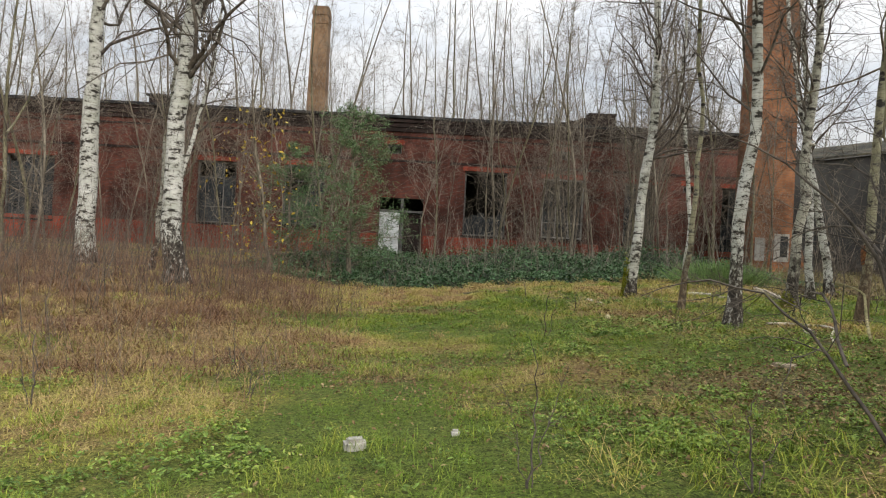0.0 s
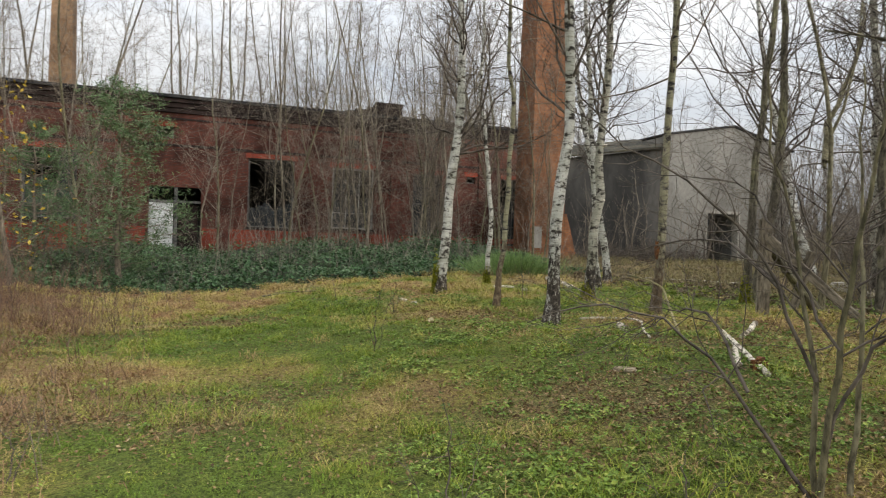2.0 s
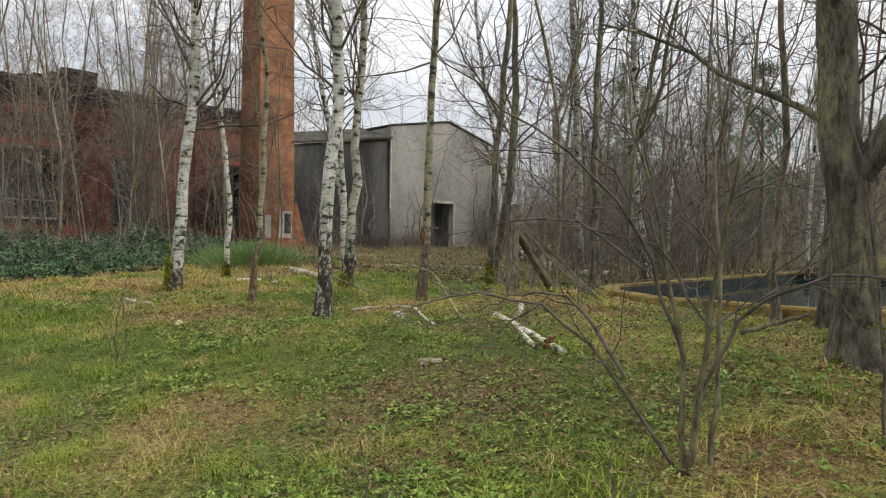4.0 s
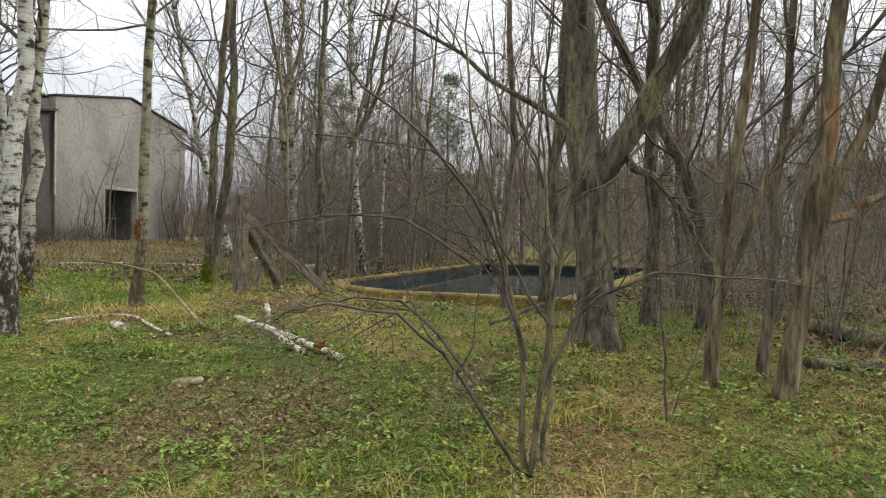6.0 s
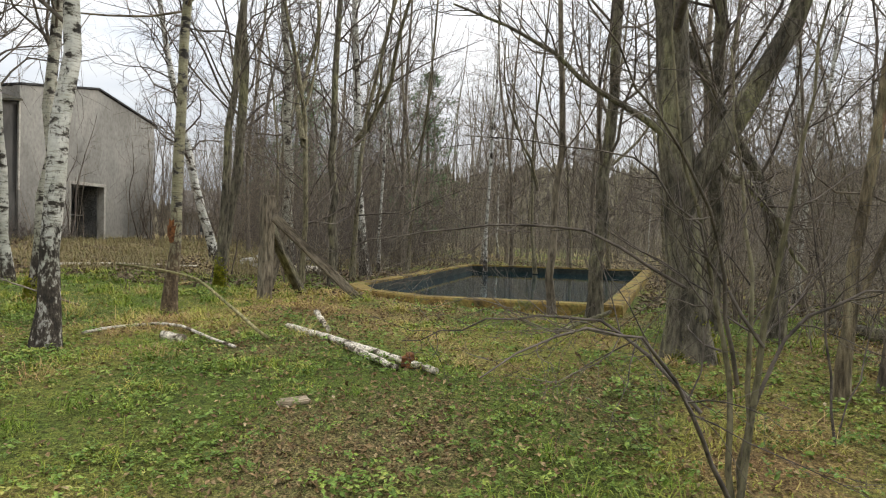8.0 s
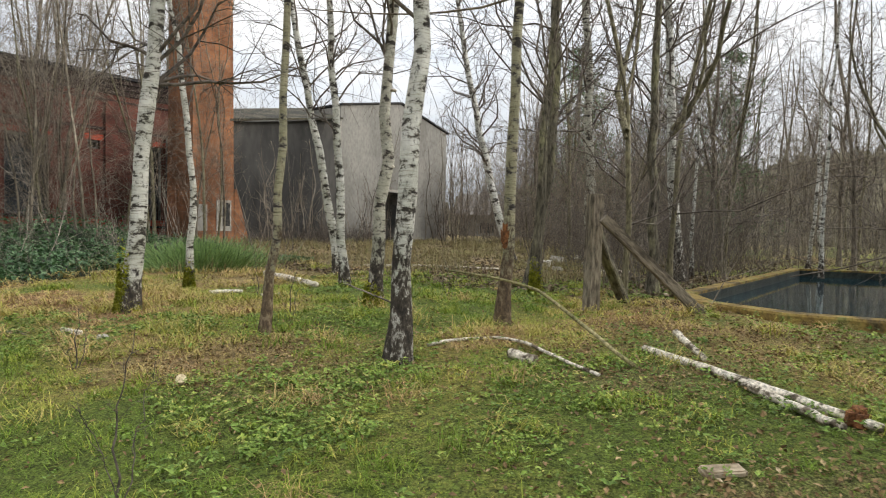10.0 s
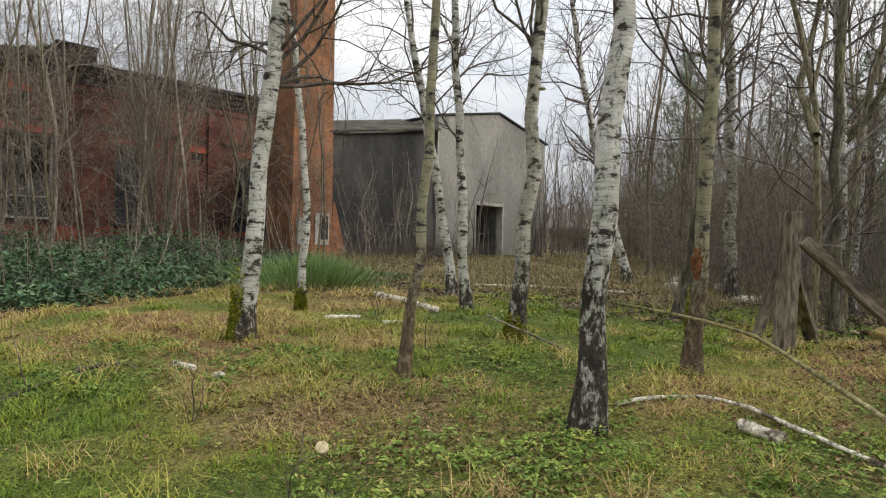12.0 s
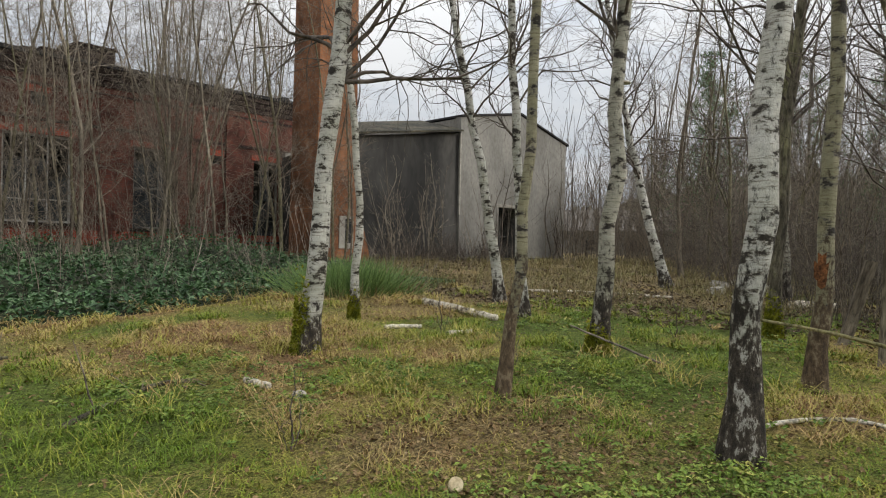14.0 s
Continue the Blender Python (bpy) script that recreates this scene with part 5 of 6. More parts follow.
X, Y = rg.uniform(15.5, 31, 70), rg.uniform(26.5, 28.3, 70)
ok = ~((X > 23.2) & (X < 26))
X, Y = X[ok], Y[ok]
BX, BY = rg.uniform(15.6, 22.8, 520), rg.uniform(27.3, 28.6, 520)
thicket("brush_pile", rg, BX, BY, rg.uniform(0.4, 1.5, 520), rg.uniform(0.006, 0.014, 520), 6, M_TWIG_DARK, "dark heaped brushwood along the foot of the shed wall", 0.9, 4, 0.4, 50)
thicket("shed_shoots", rg, X, Y, rg.uniform(1.0, 4.2, len(X)), rg.uniform(0.010, 0.02, len(X)), 6, M_TWIG, "dark shoots growing along the shed wall", 0.14, 3, 0.35)

# a wooded rise far off
a = np.linspace(-2.3, 0.75, 900)
ra = np.array([84.0, 87.0, 90.0])
rh = 3.6 + 5.6 * smooth(0.72, 0.3, a) + 2.4 * vnoise(a * 30, a * 0, 1.6, 91) + 1.3 * vnoise(a * 30, a * 0, 0.35, 92) + 1.6 * rg.random(900) ** 2
RX, RY = 2 + ra[None, :] * np.cos(a)[:, None], 5 + ra[None, :] * np.sin(a)[:, None]
RZ = np.stack([np.full(900, -0.5), rh * 0.75, rh], 1)
ri = np.arange(2700).reshape(900, 3)
M_RIDGE = two_scale("far_bare_woods", [(0.3, (0.11, 0.095, 0.06)), (0.5, (0.17, 0.148, 0.095)), (0.7, (0.24, 0.215, 0.145))], 0.25, 1.2, 1.0, (1, 1, 0.25), 1.0, 0.6)
single("backdrop", amesh("backdrop", np.stack([RX, RY, RZ], -1).reshape(-1, 3), np.stack([ri[:-1, :-1], ri[1:, :-1], ri[1:, 1:], ri[:-1, 1:]], -1).reshape(-1, 4), M_RIDGE, True), (0, 0, 0), "far rise covered with bare brown woods", "backdrop", "", "structure")

# ---- conifer, yellow-leaved sapling, broom ----
def pine_tree(x, y, h, spread, label, seed, tufts):
    """A conifer: whorls of branches set with needle tufts."""
    rg = np.random.default_rng(seed)
    ob = thing("pine_tree", (x, y, gz(x, y)), label, "tree")
    k = np.linspace(0, h, 13)
    line = np.stack([rg.normal(0, 0.02, 13) - 0.02 * k, rg.normal(0, 0.02, 13), k], 1)
    part("trunk", amesh("trunk", *tubes(line[None], h * 0.016 * np.linspace(1, 0.12, 13)[None], 8), M_BARK, True), ob)
    n = 84
    z = h * rg.uniform(0.08, 0.98, n)
    a = rg.uniform(0, 2 * math.pi, n)
    L = spread * (1 - z / h) ** 0.42 * rg.uniform(0.25, 1.25, n) + 0.12
    S = np.stack([np.zeros(n), np.zeros(n), z], 1)
    D = np.stack([np.cos(a), np.sin(a), rg.uniform(-0.05, 0.4, n)], 1)
    B1 = curves(rg, S, D, L, 6, 0.09, 0.03)
    R1 = 0.014 * np.linspace(1, 0.3, 7)[None] * np.ones((n, 1))
    B2, R2, _ = shoots(rg, B1, R1, L, 7, 0.2, 48, 0.42, 3, 0.12, 0.06, 0.6, 0.4, 0.003)
    part("crown", amesh("crown", *joined([tubes(B1, R1, 4), tubes(B2, R2, 3)]), M_TWIG, True), ob)
    C = B2[:, 1:].reshape(-1, 3)
    C = np.repeat(C, tufts, 0) + rg.normal(0, 0.065, (len(C) * tufts, 3)) * (h / 5)
    V, F = leaf_quads(rg, C, rg.uniform(0.045, 0.085, len(C)) * (h / 5) ** 0.8, 1.4, 0.05)
    V = V.reshape(-1, 4, 3)
    mid = V.mean(1, keepdims=True)
    V[:, [1, 3]] = mid + (V[:, [1, 3]] - mid) * 0.28
    part("foliage", amesh("foliage", V.reshape(-1, 3), F, M_PINE, False, np.repeat(rg.random(len(C)), 4)), ob)


pine_tree(-2.75, 21.7, 5.6, 2.5, "young green pine before the brick hall", 14, 6)
pine_tree(-5.6, 25.0, 4.6, 1.7, "smaller young green pine before the brick hall", 18, 5)
pine_tree(36.5, 24.0, 12.0, 3.2, "dark green pine in the wood behind the shed", 15, 4)
pine_tree(44.0, 21.0, 12.0, 3.4, "tall blue-green pine far off in the wood", 21, 3)
pine_tree(47.0, 28.0, 13.0, 3.4, "broad blue-green pine beyond the outbuilding", 22, 3)
pine_tree(33.0, 14.5, 10.0, 2.6, "dark green pine deep in the wood", 16, 4)
yel = tree("yellow_sapling", -4.75, 19.5, [(-0.3, -0.1, 2.5), (-0.7, -0.2, 4.9)], 0.06, 6.2, M_BARK, M_TWIG, "sapling with its last yellow leaves", 90, sides=8, limbs=22, s0=0.15, angle=40, ratio=0.3, sub=6, fine=3)
C = np.stack([rg.normal(-0.35, 0.6, 260), rg.normal(-0.1, 0.6, 260), rg.uniform(0.5, 5.0, 260)], 1)
V, F = leaf_quads(rg, C, rg.uniform(0.04, 0.075, 260), 1.0)
part("foliage", amesh("foliage", V, F, M_YLEAF, False, np.repeat(rg.random(260), 4)), yel, "sparse yellow autumn leaves")
M_BROOM = blade_mat("broom_shoots", [(0.0, (0.10, 0.17, 0.05)), (1.0, (0.22, 0.33, 0.11))], 0.6)
broom = thing("broom_bush", (8.6, 20.2, gz(8.6, 20.2)), "soft green broom bush at the foot of the bank", "bush")
S = np.stack([rg.normal(0, 0.5, 1600), rg.normal(0, 0.45, 1600), np.zeros(1600)], 1)
D = unit(S * 0.9 + rg.normal(0, 0.12, S.shape) + np.array([0, 0, 1.0]))
P = curves(rg, S, D, rg.uniform(0.3, 0.85, 1600), 3, 0.14, 0.0)
V, F = tubes(P, np.full((1600, 1), 0.010) * np.linspace(1, 0.4, 4)[None], 3)
part("foliage", amesh("foliage", V, F, M_BROOM, False, np.repeat(rg.uniform(0.1, 1.0, 1600), 12)), broom)

# ---- fallen wood, posts, stones ----
def log_mesh(name, pts, r, mat, taper=0.75, seed=0, n=10):
    rg = np.random.default_rng(seed)
    pts = np.array(pts, float)
    seg = np.concatenate([[0], np.cumsum(np.linalg.norm(np.diff(pts, axis=0), axis=1))])
    u = np.linspace(0, seg[-1], 13)
    line = np.stack([np.interp(u, seg, pts[:, j]) for j in range(3)], 1)
    line[1:-1] = (line[:-2] + 2 * line[1:-1] + line[2:]) / 4 + rg.normal(0, r * 0.12, (11, 3))
    ends = np.stack([line[0], *line, line[-1]])
    R = r * np.linspace(1, taper, 13)
    R = np.concatenate([[0.001], R, [0.001]])[None]
    ends[0] += (line[0] - line[1]) * 0.002
    ends[-1] += (line[-1] - line[-2]) * 0.002
    T = tubes(ends[None], R, n)
    return amesh(name, *T, mat, True)


def lying(name, pts, r, mat, label, category="log", seed=0, taper=0.75, rise=None, twigs=0):
    """A log or branch through plan points, lying on the ground, or rising by the given heights."""
    x0, y0 = pts[0]
    z0 = gz(x0, y0)
    line = [(x - x0, y - y0, gz(x, y) - z0 + (r * 0.8 if rise is None else rise[i])) for i, (x, y) in enumerate(pts)]
    ob = thing(name, (x0, y0, z0), label, category)
    part("stem", log_mesh("stem", line, r, mat, taper, seed), ob)
    if twigs:
        rg = np.random.default_rng(seed)
        L = np.array(line)[None]
        B, RB, LB = shoots(rg, L, np.full((1, len(line)), r), np.array([1.2]), twigs, 0.1, 50, 0.5, 4, 0.12, 0.03, 0.4, 0.3, 0.003)
        part("spray", amesh("spray", *tubes(B, RB, 4), M_TWIG, True), ob)
    return ob


M_POLE = two_scale("yellowish_mossy_pole", [(0.3, (0.15, 0.14, 0.06)), (0.7, (0.30, 0.26, 0.13))], 3.0, 30, 0.9)
M_LOG = two_scale("fallen_birch_bark", [(0.33, (0.12, 0.095, 0.065)), (0.42, (0.50, 0.445, 0.35)), (0.7, (0.70, 0.645, 0.53))], 7, 40, 0.8)
lying("birch_log", [(6.55, 9.08), (5.9, 8.15), (5.06, 6.86)], 0.042, M_LOG, "long white birch log lying in the grass", seed=1)
lying("birch_log", [(5.75, 8.0), (5.4, 7.62), (5.08, 7.24)], 0.038, M_LOG, "white birch log beside the long one", seed=2)
lying("birch_log", [(6.95, 8.9), (6.6, 8.65), (6.25, 8.42)], 0.036, M_LOG, "short white birch log end", seed=3, rise=(0.16, 0.1, 0.06))
lying("birch_branch", [(5.42, 10.97), (5.74, 10.86), (6.11, 10.55), (6.05, 10.21), (5.55, 9.5), (5.3, 9.02)], 0.018, M_LOG, "crooked pale birch branch lying in the weeds", "branch", 4, 0.9, rise=(0.02, 0.03, 0.045, 0.05, 0.05, 0.03))
lying("birch_log", [(5.53, 10.03), (5.43, 9.70)], 0.05, M_LOG, "short stub of white birch", seed=5, taper=1.0)
lying("fallen_pole", [(5.65, 8.85), (6.0, 9.5), (6.47, 10.26), (6.75, 11.0), (6.95, 11.85)], 0.020, M_POLE, "mossy yellowish pole propped over the grass", "branch", 6, 0.7, rise=(0.05, 0.3, 0.56, 0.6, 0.62))
lying("birch_log", [(8.5, 17.75), (8.3, 16.7), (8.03, 15.65)], 0.07, M_LOG, "white birch log with a dark end", seed=7)
lying("birch_log", [(6.12, 16.04), (6.53, 15.74)], 0.035, M_LOG, "short pale log in the dry grass", seed=8)
lying("birch_log", [(6.45, 15.16), (6.83, 15.06)], 0.03, M_LOG, "thin pale piece of branch in the grass", seed=18, taper=0.9)
lying("long_pole", [(12.7, 19.0), (13.8, 17.4), (14.66, 15.9)], 0.04, M_LOG, "long thin pale pole on the ground", "branch", 9)
lying("dry_branch", [(1.94, 15.0), (2.4, 15.3), (2.89, 15.54), (3.18, 15.38)], 0.026, M_BARK_DARK, "dark branch lying in the straw", "branch", 10, 0.7, twigs=10)
lying("birch_log", [(3.5, 14.98), (3.56, 14.66)], 0.035, M_LOG, "short pale piece of branch", seed=11, taper=1.0)
lying("dark_branch", [(5.9, 2.75), (6.05, 2.1), (6.3, 1.2)], 0.05, M_BARK_DARK, "dark fallen branch near the ridged trees", "branch", 12, twigs=6)
lying("dry_branch", [(0.9, 18.2), (1.6, 18.35), (2.2, 18.2)], 0.025, M_BARK_DARK, "small dark branch in the straw grass", "branch", 13, twigs=5)
lying("birch_log", [(15.3, 13.6), (16.1, 12.9)], 0.11, M_LOG, "pale log at the edge of the wood", seed=14)
lying("bent_stick", [(6.9, 12.4), (6.5, 13.3)], 0.014, M_TWIG_GREY, "thin bent stick in the grass", "branch", 15, rise=(0.02, 0.35))
lying("mossy_beam", [(7.3, 5.95), (7.55, 5.3)], 0.03, M_BARK_DARK, "dark forked twig stub in the weeds", "branch", 16, rise=(0.05, 0.3))

lying("mossy_trunk", [(9.2, 2.35), (7.7, 1.95), (6.4, 1.25)], 0.10, M_BARK_DARK, "dark mossy fallen trunk at the edge of the wood", seed=21, taper=0.9)


def beam(name, a, b, w, mat, label):
    """A squared timber from a to b."""
    a, b = Vector(a), Vector(b)
    ob = new(name, bevel_box(name, (w, w, (b - a).length), mat, w * 0.08, w * 0.02, 3))
    ob.matrix_basis = Matrix.Translation((a + b) / 2) @ (b - a).to_track_quat("Z", "Y").to_matrix().to_4x4()
    return tagged(ob, label, "timber")


beam("timber_post", (8.99, 10.76, gz(8.99, 10.76) - 0.1), (8.95, 10.7, 1.95), 0.19, M_BARK, "weathered upright timber post")
beam("timber_brace", (9.69, 9.35, gz(9.69, 9.35) - 0.05), (8.82, 10.52, 1.6), 0.14, M_BARK, "leaning weathered timber brace")
beam("timber_brace", (10.45, 10.8, gz(10.45, 10.8) - 0.05), (9.1, 10.8, 1.55), 0.15, M_BARK_DARK, "dark leaning timber brace")
beam("timber_post", (10.6, 11.6, gz(10.6, 11.6) - 0.1), (10.75, 11.3, 1.4), 0.14, M_BARK, "short weathered timber post")


def stone(name, x, y, size, mat, label, seed, category="stone", turn=0):
    ob = new(name, bevel_box(name, size, mat, min(size) * 0.24, min(size) * 0.07, seed))
    ob.matrix_basis = pose(x, y, gz(x, y) + size[2] * 0.32, 4, -3, turn)
    return tagged(ob, label, category)


stone("concrete_lump", -0.19, 5.68, (0.16, 0.11, 0.10), M_STONE, "pale broken concrete lump in the grass", 1, turn=14)
M_SLAB = two_scale("brownish_slab", [(0.3, (0.24, 0.185, 0.12)), (0.7, (0.40, 0.33, 0.23))], 6, 30, 0.95, amp=0.5)
stone("flat_slab", 4.0, 7.72, (0.24, 0.11, 0.045), M_SLAB, "flat pale stone slab in the grass", 2, turn=-50)
stone("rotten_chunk", 5.28, 7.18, (0.14, 0.14, 0.16), M_RUST, "orange rotten wood chunk beside the logs", 3, "wood", 30)
stone("small_stone", 0.55, 6.0, (0.07, 0.06, 0.05), M_STONE, "small grey stone in the grass", 4)
stone("small_stone", 3.6, 14.2, (0.12, 0.09, 0.07), M_STONE, "small pale stone in the grass", 5)
for i, (x, y, w) in enumerate(((17.2, 15.9, 0.5), (18.6, 15.2, 0.4), (20.0, 16.9, 0.55), (21.5, 16.0, 0.4), (16.2, 15.0, 0.3), (23.0, 17.5, 0.5))):
    stone("rubble_block", x, y, (w, w * 0.7, w * 0.45), M_STONE, "pale rubble block at the edge of the wood", 20 + i, "rubble", 37 * i)
M_CUT = two_scale("pale_cut_wood", [(0.3, (0.50, 0.40, 0.24)), (0.7, (0.68, 0.58, 0.38))], 8, 60, 0.85, amp=0.3)
bm = bmesh.new()
bmesh.ops.create_cone(bm, cap_ends=True, segments=18, radius1=0.047, radius2=0.044, depth=0.035)
bmesh.ops.bevel(bm, geom=[e for e in bm.edges if abs(e.verts[0].co.z - e.verts[1].co.z) < 0.001], offset=0.005, segments=2, affect="EDGES")
disc = bpy.data.meshes.new("cut_disc")
bm.to_mesh(disc)
bm.free()
disc.materials.append(M_CUT)
d = single("cut_disc", disc, (3.2, 11.9, gz(3.2, 11.9) + 0.05), "pale round slice of cut wood in the grass", "wood")
d.rotation_euler = (radians(38), radians(-34), 0)

# ---- brambles on the bank ----
rg = np.random.default_rng(33)
n = 82000
X, Y = rg.uniform(-8, 13.4, n), rg.uniform(18.8, 37.6, n)
keep = rg.random(n) < smooth(18.8, 20.5, Y) * (0.35 + 0.65 * smooth(30, 22, Y)) * (bank_h(X, Y) > 0.08)
X, Y = X[keep], Y[keep]
H = bank_h(X, Y)
C = np.stack([X, Y, ground_z(X, Y) + H * rg.uniform(0.45, 1.05, len(X))], 1)
V, F = leaf_quads(rg, C, rg.uniform(0.03, 0.085, len(C)), 0.6)
single("brambles", amesh("brambles", V, F, M_IVY, False, np.repeat(np.clip(rg.normal(0.42, 0.3, len(C)) + 0.7 * (vnoise(X, Y, 0.5, 19) - 0.5), 0, 1), 4)), (0, 0, 0), "dense dark green brambles covering the bank before the hall", "brambles", "", "stuff")
X, Y = rg.uniform(-6, 13, 1500), rg.uniform(19.3, 30, 1500)
ok = bank_h(X, Y) > 0.12
X, Y = X[ok], Y[ok]
thicket("bramble_canes", rg, X, Y, bank_h(X, Y) * 1.1 + rg.uniform(0.1, 0.9, len(X)), rg.uniform(0.003, 0.006, len(X)), 3, M_TWIG_GREY, "thin arching bare canes over the brambles", 0.45, 5, 0.3, 45)
bx, by = np.meshgrid(np.arange(-11, 13.6, 0.4), np.arange(18.4, 38, 0.4), indexing="ij")
bi = np.arange(bx.size).reshape(bx.shape)
# dark sheet under the leaves; its colour stands for the shade between them
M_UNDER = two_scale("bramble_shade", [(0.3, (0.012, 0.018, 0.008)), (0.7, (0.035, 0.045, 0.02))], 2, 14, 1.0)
single("bramble_shade_sheet", amesh("bramble_shade_sheet", np.stack([bx, by, ground_z(bx, by) - 0.06 + 0.72 * bank_h(bx, by)], -1).reshape(-1, 3), np.stack([bi[:-1, :-1], bi[1:, :-1], bi[1:, 1:], bi[:-1, 1:]], -1).reshape(-1, 4), M_UNDER, True), (0, 0, 0), "dark sheet under the bramble leaves, coloured as their shade", "brambles", "", "stuff")

# ---- grass, weeds, dead leaves ----
LINE = np.array([(0.4, 1.0), (-0.1, 2.5), (-0.5, 3.6), (-0.5, 5.0), (-0.2, 6.4), (0.7, 7.7), (0.7, 8.8), (0.5, 9.3)])


def near_line(X, Y):
    return np.min(np.hypot(X[:, None] - LINE[None, :, 0], Y[:, None] - LINE[None, :, 1]), axis=1)


def scatter(rg, n, x0, x1, y0, y1, reach):
    X, Y = rg.uniform(x0, x1, n), rg.uniform(y0, y1, n)
    d = near_line(X, Y)
    ok = (rg.random(n) < 1 / (1 + (np.maximum(d - 3.5, 0) / reach) ** 2)) & ~in_pool(X, Y, 0.45)
    return X[ok], Y[ok], d[ok]


def blades(rg, X, Y, h, w, lean, tone, name, mat, label, kind="grass"):
    """Bent tapering blades, two faces each."""
    n = len(X)
    Z = ground_z(X, Y) - 0.01
    a = rg.uniform(0, 2 * math.pi, n)
    A = np.stack([np.cos(a), np.sin(a), np.zeros(n)], 1)
    B = np.stack([-np.sin(a), np.cos(a), np.zeros(n)], 1)
    S = np.stack([X, Y, Z], 1)
    up = np.array([0, 0, 1.0])
    l = lean[:, None]
    m1 = S + up * (h * 0.6)[:, None] + B * h[:, None] * l * 0.35
    tip = S + up * (h * (1 - 0.35 * np.minimum(lean, 1.6)))[:, None] + B * h[:, None] * l
    ww = w[:, None]
    V = np.stack([S - A * ww, S + A * ww, m1 + A * ww * 0.7, m1 - A * ww * 0.7, tip], 1)
    i = np.arange(n)[:, None] * 5
    q = np.concatenate([i + np.array([[0, 1, 2]]), i + np.array([[0, 2, 3]]), i + np.array([[3, 2, 4]])], 1).reshape(-1, 3)
    single(name, amesh(name, V.reshape(-1, 3), q, mat, False, np.repeat(tone, 5)), (0, 0, 0), label, kind, "", "stuff")


def weediness(X, Y):
    """1 in the patches of low weeds."""
    p = vnoise(X, Y, 1.5, 71) * 0.7 + vnoise(X, Y, 0.45, 72) * 0.45
    return smooth(0.62, 0.82, p + 0.12 * smooth(0.5, 4, X) - 0.35 * smooth(0.45, 0.9, dryness(X, Y)))


def brown_side(X, Y):
    """1 where the reddish dead grass takes over."""
    return smooth(-0.7, -3.2, X + 0.10 * (Y - 9) + 1.8 * (vnoise(X, Y, 1.9, 63) - 0.5)) * smooth(6.6, 8.6, Y + 1.2 * (vnoise(X, Y, 1.2, 69) - 0.5))


def tufts(rg, cx, cy, cd, m, spread, h, w, lean, tone, name, label):
    """Clumps of m blades round each centre, falling outwards."""
    k = len(cx)
    size = np.repeat(rg.uniform(0.55, 1.25, k), m)
    X, Y = np.repeat(cx, m) + rg.normal(0, spread, k * m) * size, np.repeat(cy, m) + rg.normal(0, spread, k * m) * size
    n = k * m
    blades(rg, X, Y, size * rg.uniform(h[0], h[1], n), w + 0.0004 * np.repeat(cd, m), np.abs(rg.normal(lean, 0.5, n)), np.clip(np.repeat(tone, m) + rg.normal(0, 0.09, n), 0, 1), name, M_GRASS, label)


def wooded(X, Y):
    """1 on the leaf-strewn ground under the bush and the trees."""
    return smooth(1.2, 3.4, X + 1.2 * (vnoise(X, Y, 1.4, 81) - 0.5)) * smooth(9.6, 7.2, Y - 0.25 * X)


rg = np.random.default_rng(44)
X, Y, dd = scatter(rg, 900000, -12, 15, 0.5, 22, 3.6)
n = len(X)
dr = dryness(X, Y)
wd = wooded(X, Y)
bare = (1 - 0.75 * leafiness(X, Y)) * (0.25 + 0.75 * smooth(0.3, 0.55, vnoise(X, Y, 0.28, 53))) * (1 - 0.75 * brown_side(X, Y)) * (1 - 0.6 * weediness(X, Y)) * (1 - 0.2 * wd)
ok = rg.random(n) < bare * 0.9
X, Y, dd, dr, wd = X[ok], Y[ok], dd[ok], dr[ok], wd[ok]
n = len(X)
tuft = vnoise(X, Y, 0.33, 51)
h = (0.022 + 0.065 * tuft ** 2.2 + 0.03 * dr) * rg.uniform(0.5, 1.5, n) * (1 - 0.3 * wd)
blades(rg, X, Y, h, 0.0018 + 0.0006 * dd, np.abs(rg.normal(1.5, 0.55, n)), np.clip(dr * (1 - 0.4 * wd) + 0.12 * wd + 0.7 * (vnoise(X, Y, 0.24, 52) - 0.5) + rg.normal(0, 0.13, n), 0, 1), "meadow_grass", M_GRASS, "patchy short meadow grass, green and straw-coloured")
# long dead tussocks
cx, cy, cd = scatter(rg, 4800, -10, 12, 1, 21, 8)
ok = rg.random(len(cx)) < (0.06 + 0.75 * dryness(cx, cy) ** 1.6) * (1 - 0.5 * brown_side(cx, cy)) * (1 - 0.75 * wooded(cx, cy))
cx, cy, cd = cx[ok], cy[ok], cd[ok]
tufts(rg, cx, cy, cd, 52, 0.10, (0.07, 0.26), 0.0015, 2.0, 0.45 + 0.4 * rg.random(len(cx)), "straw_tussocks", "drooping tussocks of straw-coloured dead grass")
# green tufts of longer grass
cx, cy, cd = scatter(rg, 4200, -9, 12, 1, 19, 7)
ok = rg.random(len(cx)) < (0.8 - 0.9 * dryness(cx, cy)) * (1 - 0.85 * brown_side(cx, cy)) * (1 - 0.8 * wooded(cx, cy)) * smooth(0.3, 0.6, vnoise(cx, cy, 1.1, 82))
cx, cy, cd = cx[ok], cy[ok], cd[ok]
tufts(rg, cx, cy, cd, 46, 0.085, (0.06, 0.20), 0.0020, 1.4, 0.34 * rg.random(len(cx)), "green_tufts", "longer fresh green grass tufts drooping outwards")
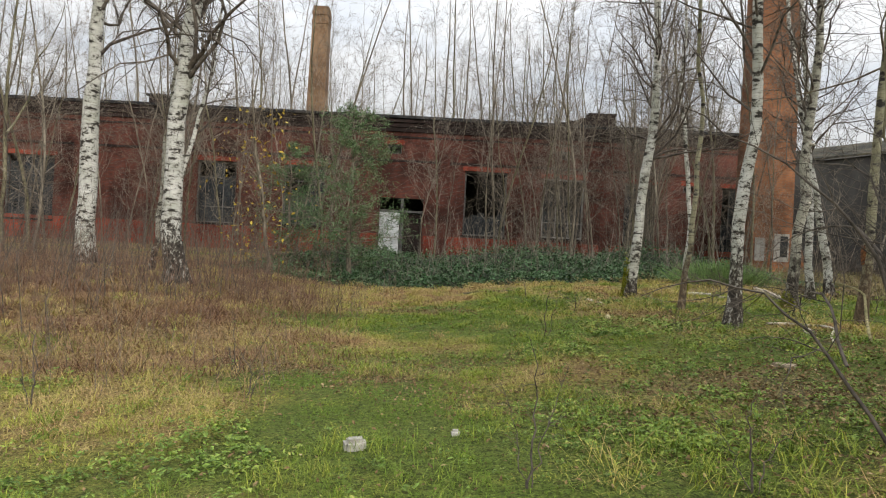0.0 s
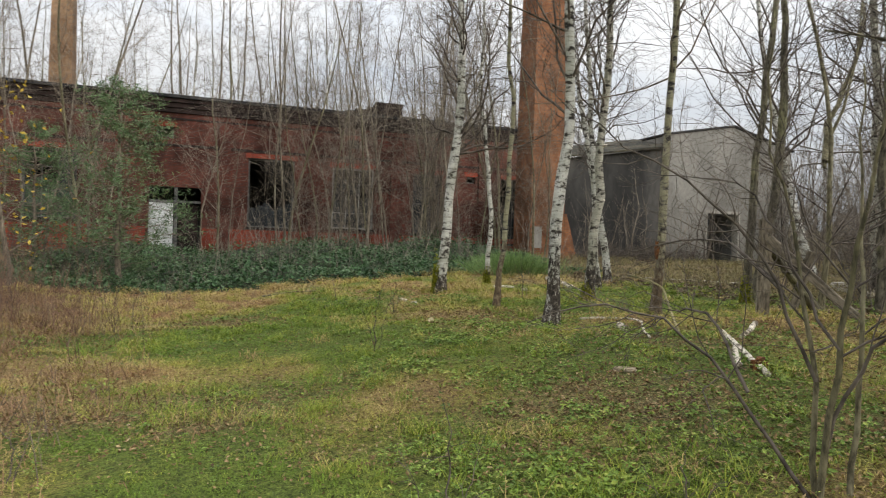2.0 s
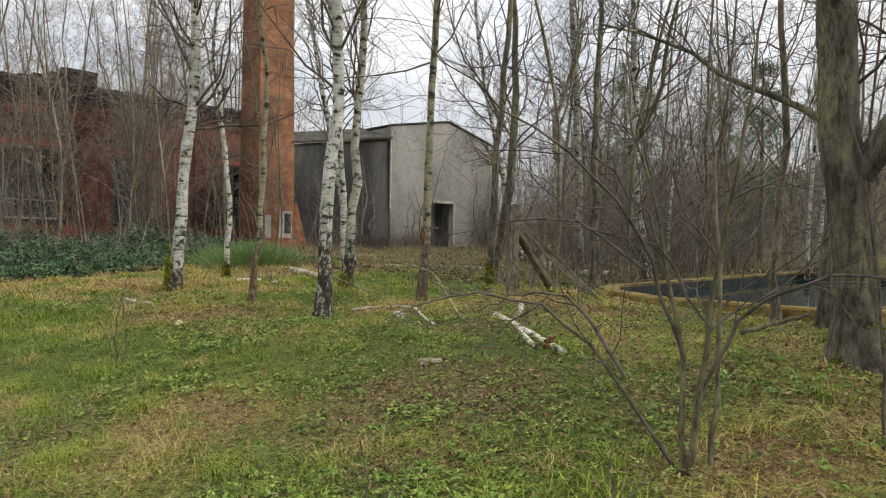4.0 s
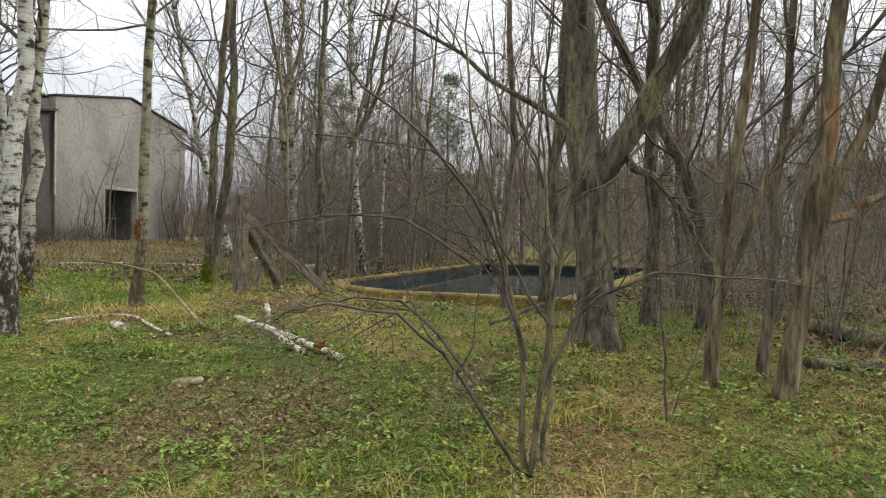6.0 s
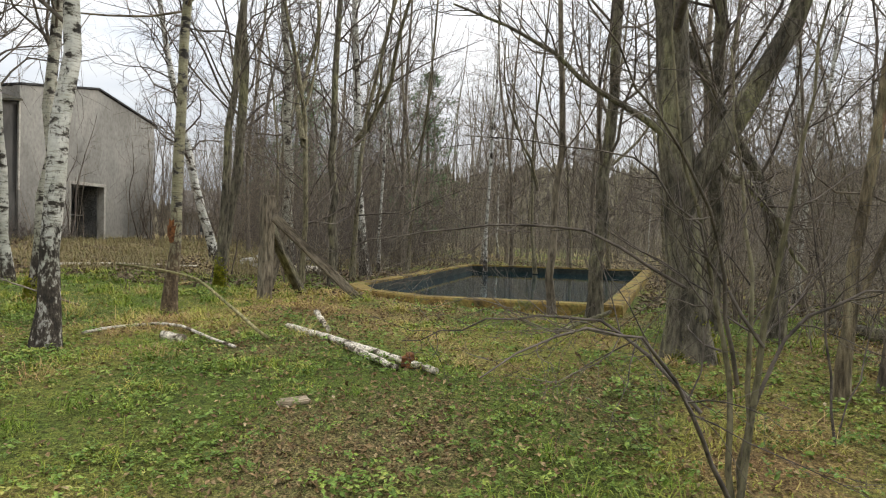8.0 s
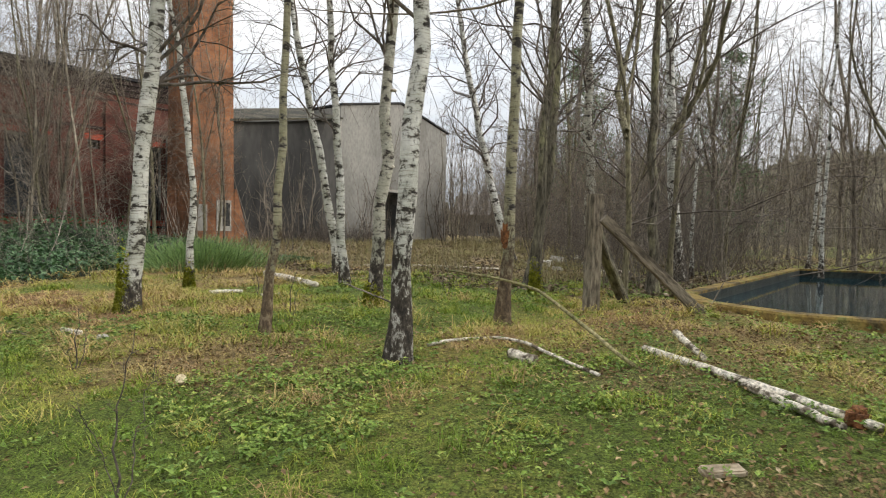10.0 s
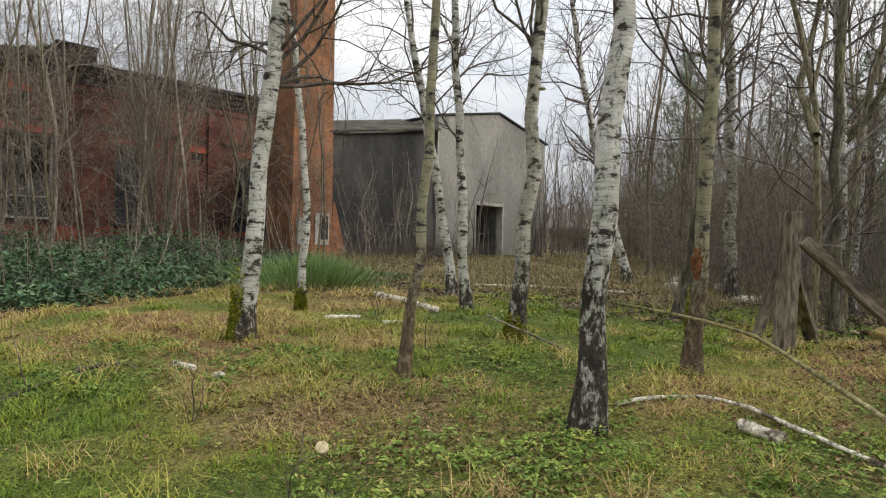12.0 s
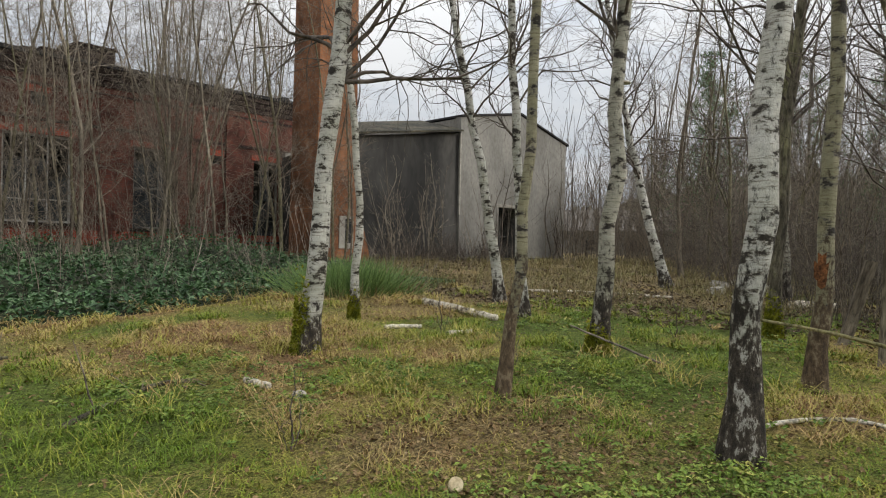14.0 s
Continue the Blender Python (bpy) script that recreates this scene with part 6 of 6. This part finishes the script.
# matted dead grass and stalks on the left
X, Y = rg.uniform(-16, 0.6, 230000), rg.uniform(6.2, 24, 230000)
ok = rg.random(230000) < brown_side(X, Y) * (0.25 + 0.75 * smooth(0.3, 0.6, vnoise(X, Y, 0.9, 61))) * smooth(26, 14, Y)
X, Y = X[ok], Y[ok]
n = len(X)
blades(rg, X, Y, rg.uniform(0.06, 0.26, n) * (0.5 + vnoise(X, Y, 0.8, 62)), np.full(n, 0.0045), np.abs(rg.normal(1.6, 0.5, n)), np.clip(0.12 + 0.8 * vnoise(X, Y, 0.6, 64) + rg.normal(0, 0.2, n), 0, 1), "dead_grass", M_DRY, "matted reddish-brown dead grass")
X, Y = rg.uniform(-14, -0.8, 1700), rg.uniform(7, 22, 1700)
ok = rg.random(1700) < 0.12 + smooth(0.45, 0.75, vnoise(X, Y, 1.5, 65))
X, Y = X[ok], Y[ok]
thicket("dry_stalks", rg, X, Y, rg.uniform(0.3, 0.95, len(X)), rg.uniform(0.0025, 0.005, len(X)), 5, M_TWIG, "upright dead weed stalks in the straw", 0.15, 3, 0.3)
# low weeds in patches, each a little rosette of leaves
cx, cy, cd = scatter(rg, 88000, -5, 13, 1, 17, 3.4)
wz = np.maximum(weediness(cx, cy), 0.7 * wooded(cx, cy) * smooth(0.44, 0.66, vnoise(cx, cy, 0.8, 83)))
ok = rg.random(len(cx)) < (0.05 + 0.85 * wz) * (1 - brown_side(cx, cy)) * (1 - 0.35 * wooded(cx, cy)) * (0.3 + 0.7 * smooth(0.35, 0.6, vnoise(cx, cy, 0.35, 86)))
cx, cy, cd = cx[ok], cy[ok], cd[ok]
k = len(cx)
stand = rg.uniform(0.015, 0.10, k) * (0.4 + 0.9 * vnoise(cx, cy, 0.5, 77))
big_leaf = rg.uniform(0.009, 0.020, k) * (0.7 + 0.7 * vnoise(cx, cy, 0.9, 84)) * (1 + 0.04 * cd)
a = rg.uniform(0, 6.28, (k, 6)) * 0.3 + np.arange(6)[None] * 1.047 + rg.uniform(0, 6.28, (k, 1))
out = big_leaf[:, None] * rg.uniform(0.8, 2.0, (k, 6))
X, Y = (cx[:, None] + out * np.cos(a)).ravel(), (cy[:, None] + out * np.sin(a)).ravel()
C = np.stack([X, Y, ground_z(X, Y) + (stand[:, None] * rg.uniform(0.6, 1.1, (k, 6))).ravel() + 0.008], 1)
V, F = leaf_quads(rg, C, np.repeat(big_leaf, 6) * rg.uniform(0.75, 1.25, 6 * k), 0.38)
single("low_weeds", amesh("low_weeds", V, F, M_WEED, False, np.repeat(np.clip(np.repeat(rg.normal(0.45, 0.2, k) + 0.5 * (vnoise(cx, cy, 0.7, 85) - 0.5), 6) + rg.normal(0, 0.12, 6 * k), 0, 1), 4)), (0, 0, 0), "patches of low fresh green weeds", "weeds", "", "stuff")
# dead leaves
X, Y, dd = scatter(rg, 300000, -6, 15, 0.5, 19, 4)
ok = rg.random(len(X)) < 0.06 + 0.75 * leafiness(X, Y) + 0.14 * wooded(X, Y)
X, Y, dd = X[ok], Y[ok], dd[ok]
C = np.stack([X, Y, ground_z(X, Y) + rg.uniform(0.004, 0.03, len(X))], 1)
V, F = leaf_quads(rg, C, rg.uniform(0.010, 0.027, len(C)) * (1 + 0.03 * dd), 0.5, 0.25)
single("dead_leaves", amesh("dead_leaves", V, F, M_LITTER, False, np.repeat(rg.beta(1.8, 2.6, len(C)), 4)), (0, 0, 0), "scattered brown dead leaves on the ground", "leaves", "", "stuff")

M_OLDLITTER = blade_mat("weathered_leaf_litter", [(0.0, (0.09, 0.068, 0.045)), (0.6, (0.20, 0.15, 0.095)), (1.0, (0.34, 0.28, 0.20))], 0.9)
M_ROUGH = blade_mat("rough_olive_grass", [(0.0, (0.17, 0.18, 0.06)), (0.5, (0.29, 0.235, 0.11)), (1.0, (0.17, 0.12, 0.07))])
# leaf litter and dry grass on the floor of the wood and before the shed
X, Y = rg.uniform(10, 40, 90000), rg.uniform(-8, 28, 90000)
ok = ~in_pool(X, Y, 0.4) & (rg.random(90000) < (0.3 + 0.7 * smooth(0.3, 0.6, vnoise(X, Y, 1.4, 75))) * smooth(42, 16, X))
X, Y = X[ok], Y[ok]
C = np.stack([X, Y, ground_z(X, Y) + rg.uniform(0.005, 0.05, len(X))], 1)
V, F = leaf_quads(rg, C, rg.uniform(0.03, 0.075, len(C)), 0.5, 0.25)
single("leaf_litter", amesh("leaf_litter", V, F, M_OLDLITTER, False, np.repeat(rg.beta(1.6, 2.4, len(C)), 4)), (0, 0, 0), "brown leaf litter on the floor of the wood", "leaves", "", "stuff")
X, Y = rg.uniform(6, 34, 46000), rg.uniform(13, 28.3, 46000)
ok = (rg.random(46000) < smooth(0.35, 0.6, vnoise(X, Y, 1.1, 76))) & ((Y > 19) | (X > 12))
X, Y = X[ok], Y[ok]
n = len(X)
blades(rg, X, Y, rg.uniform(0.10, 0.45, n), np.full(n, 0.007), np.abs(rg.normal(0.9, 0.5, n)), np.clip(rg.normal(0.45, 0.25, n), 0, 1), "rough_dry_grass", M_ROUGH, "rough brown dry grass before the shed")
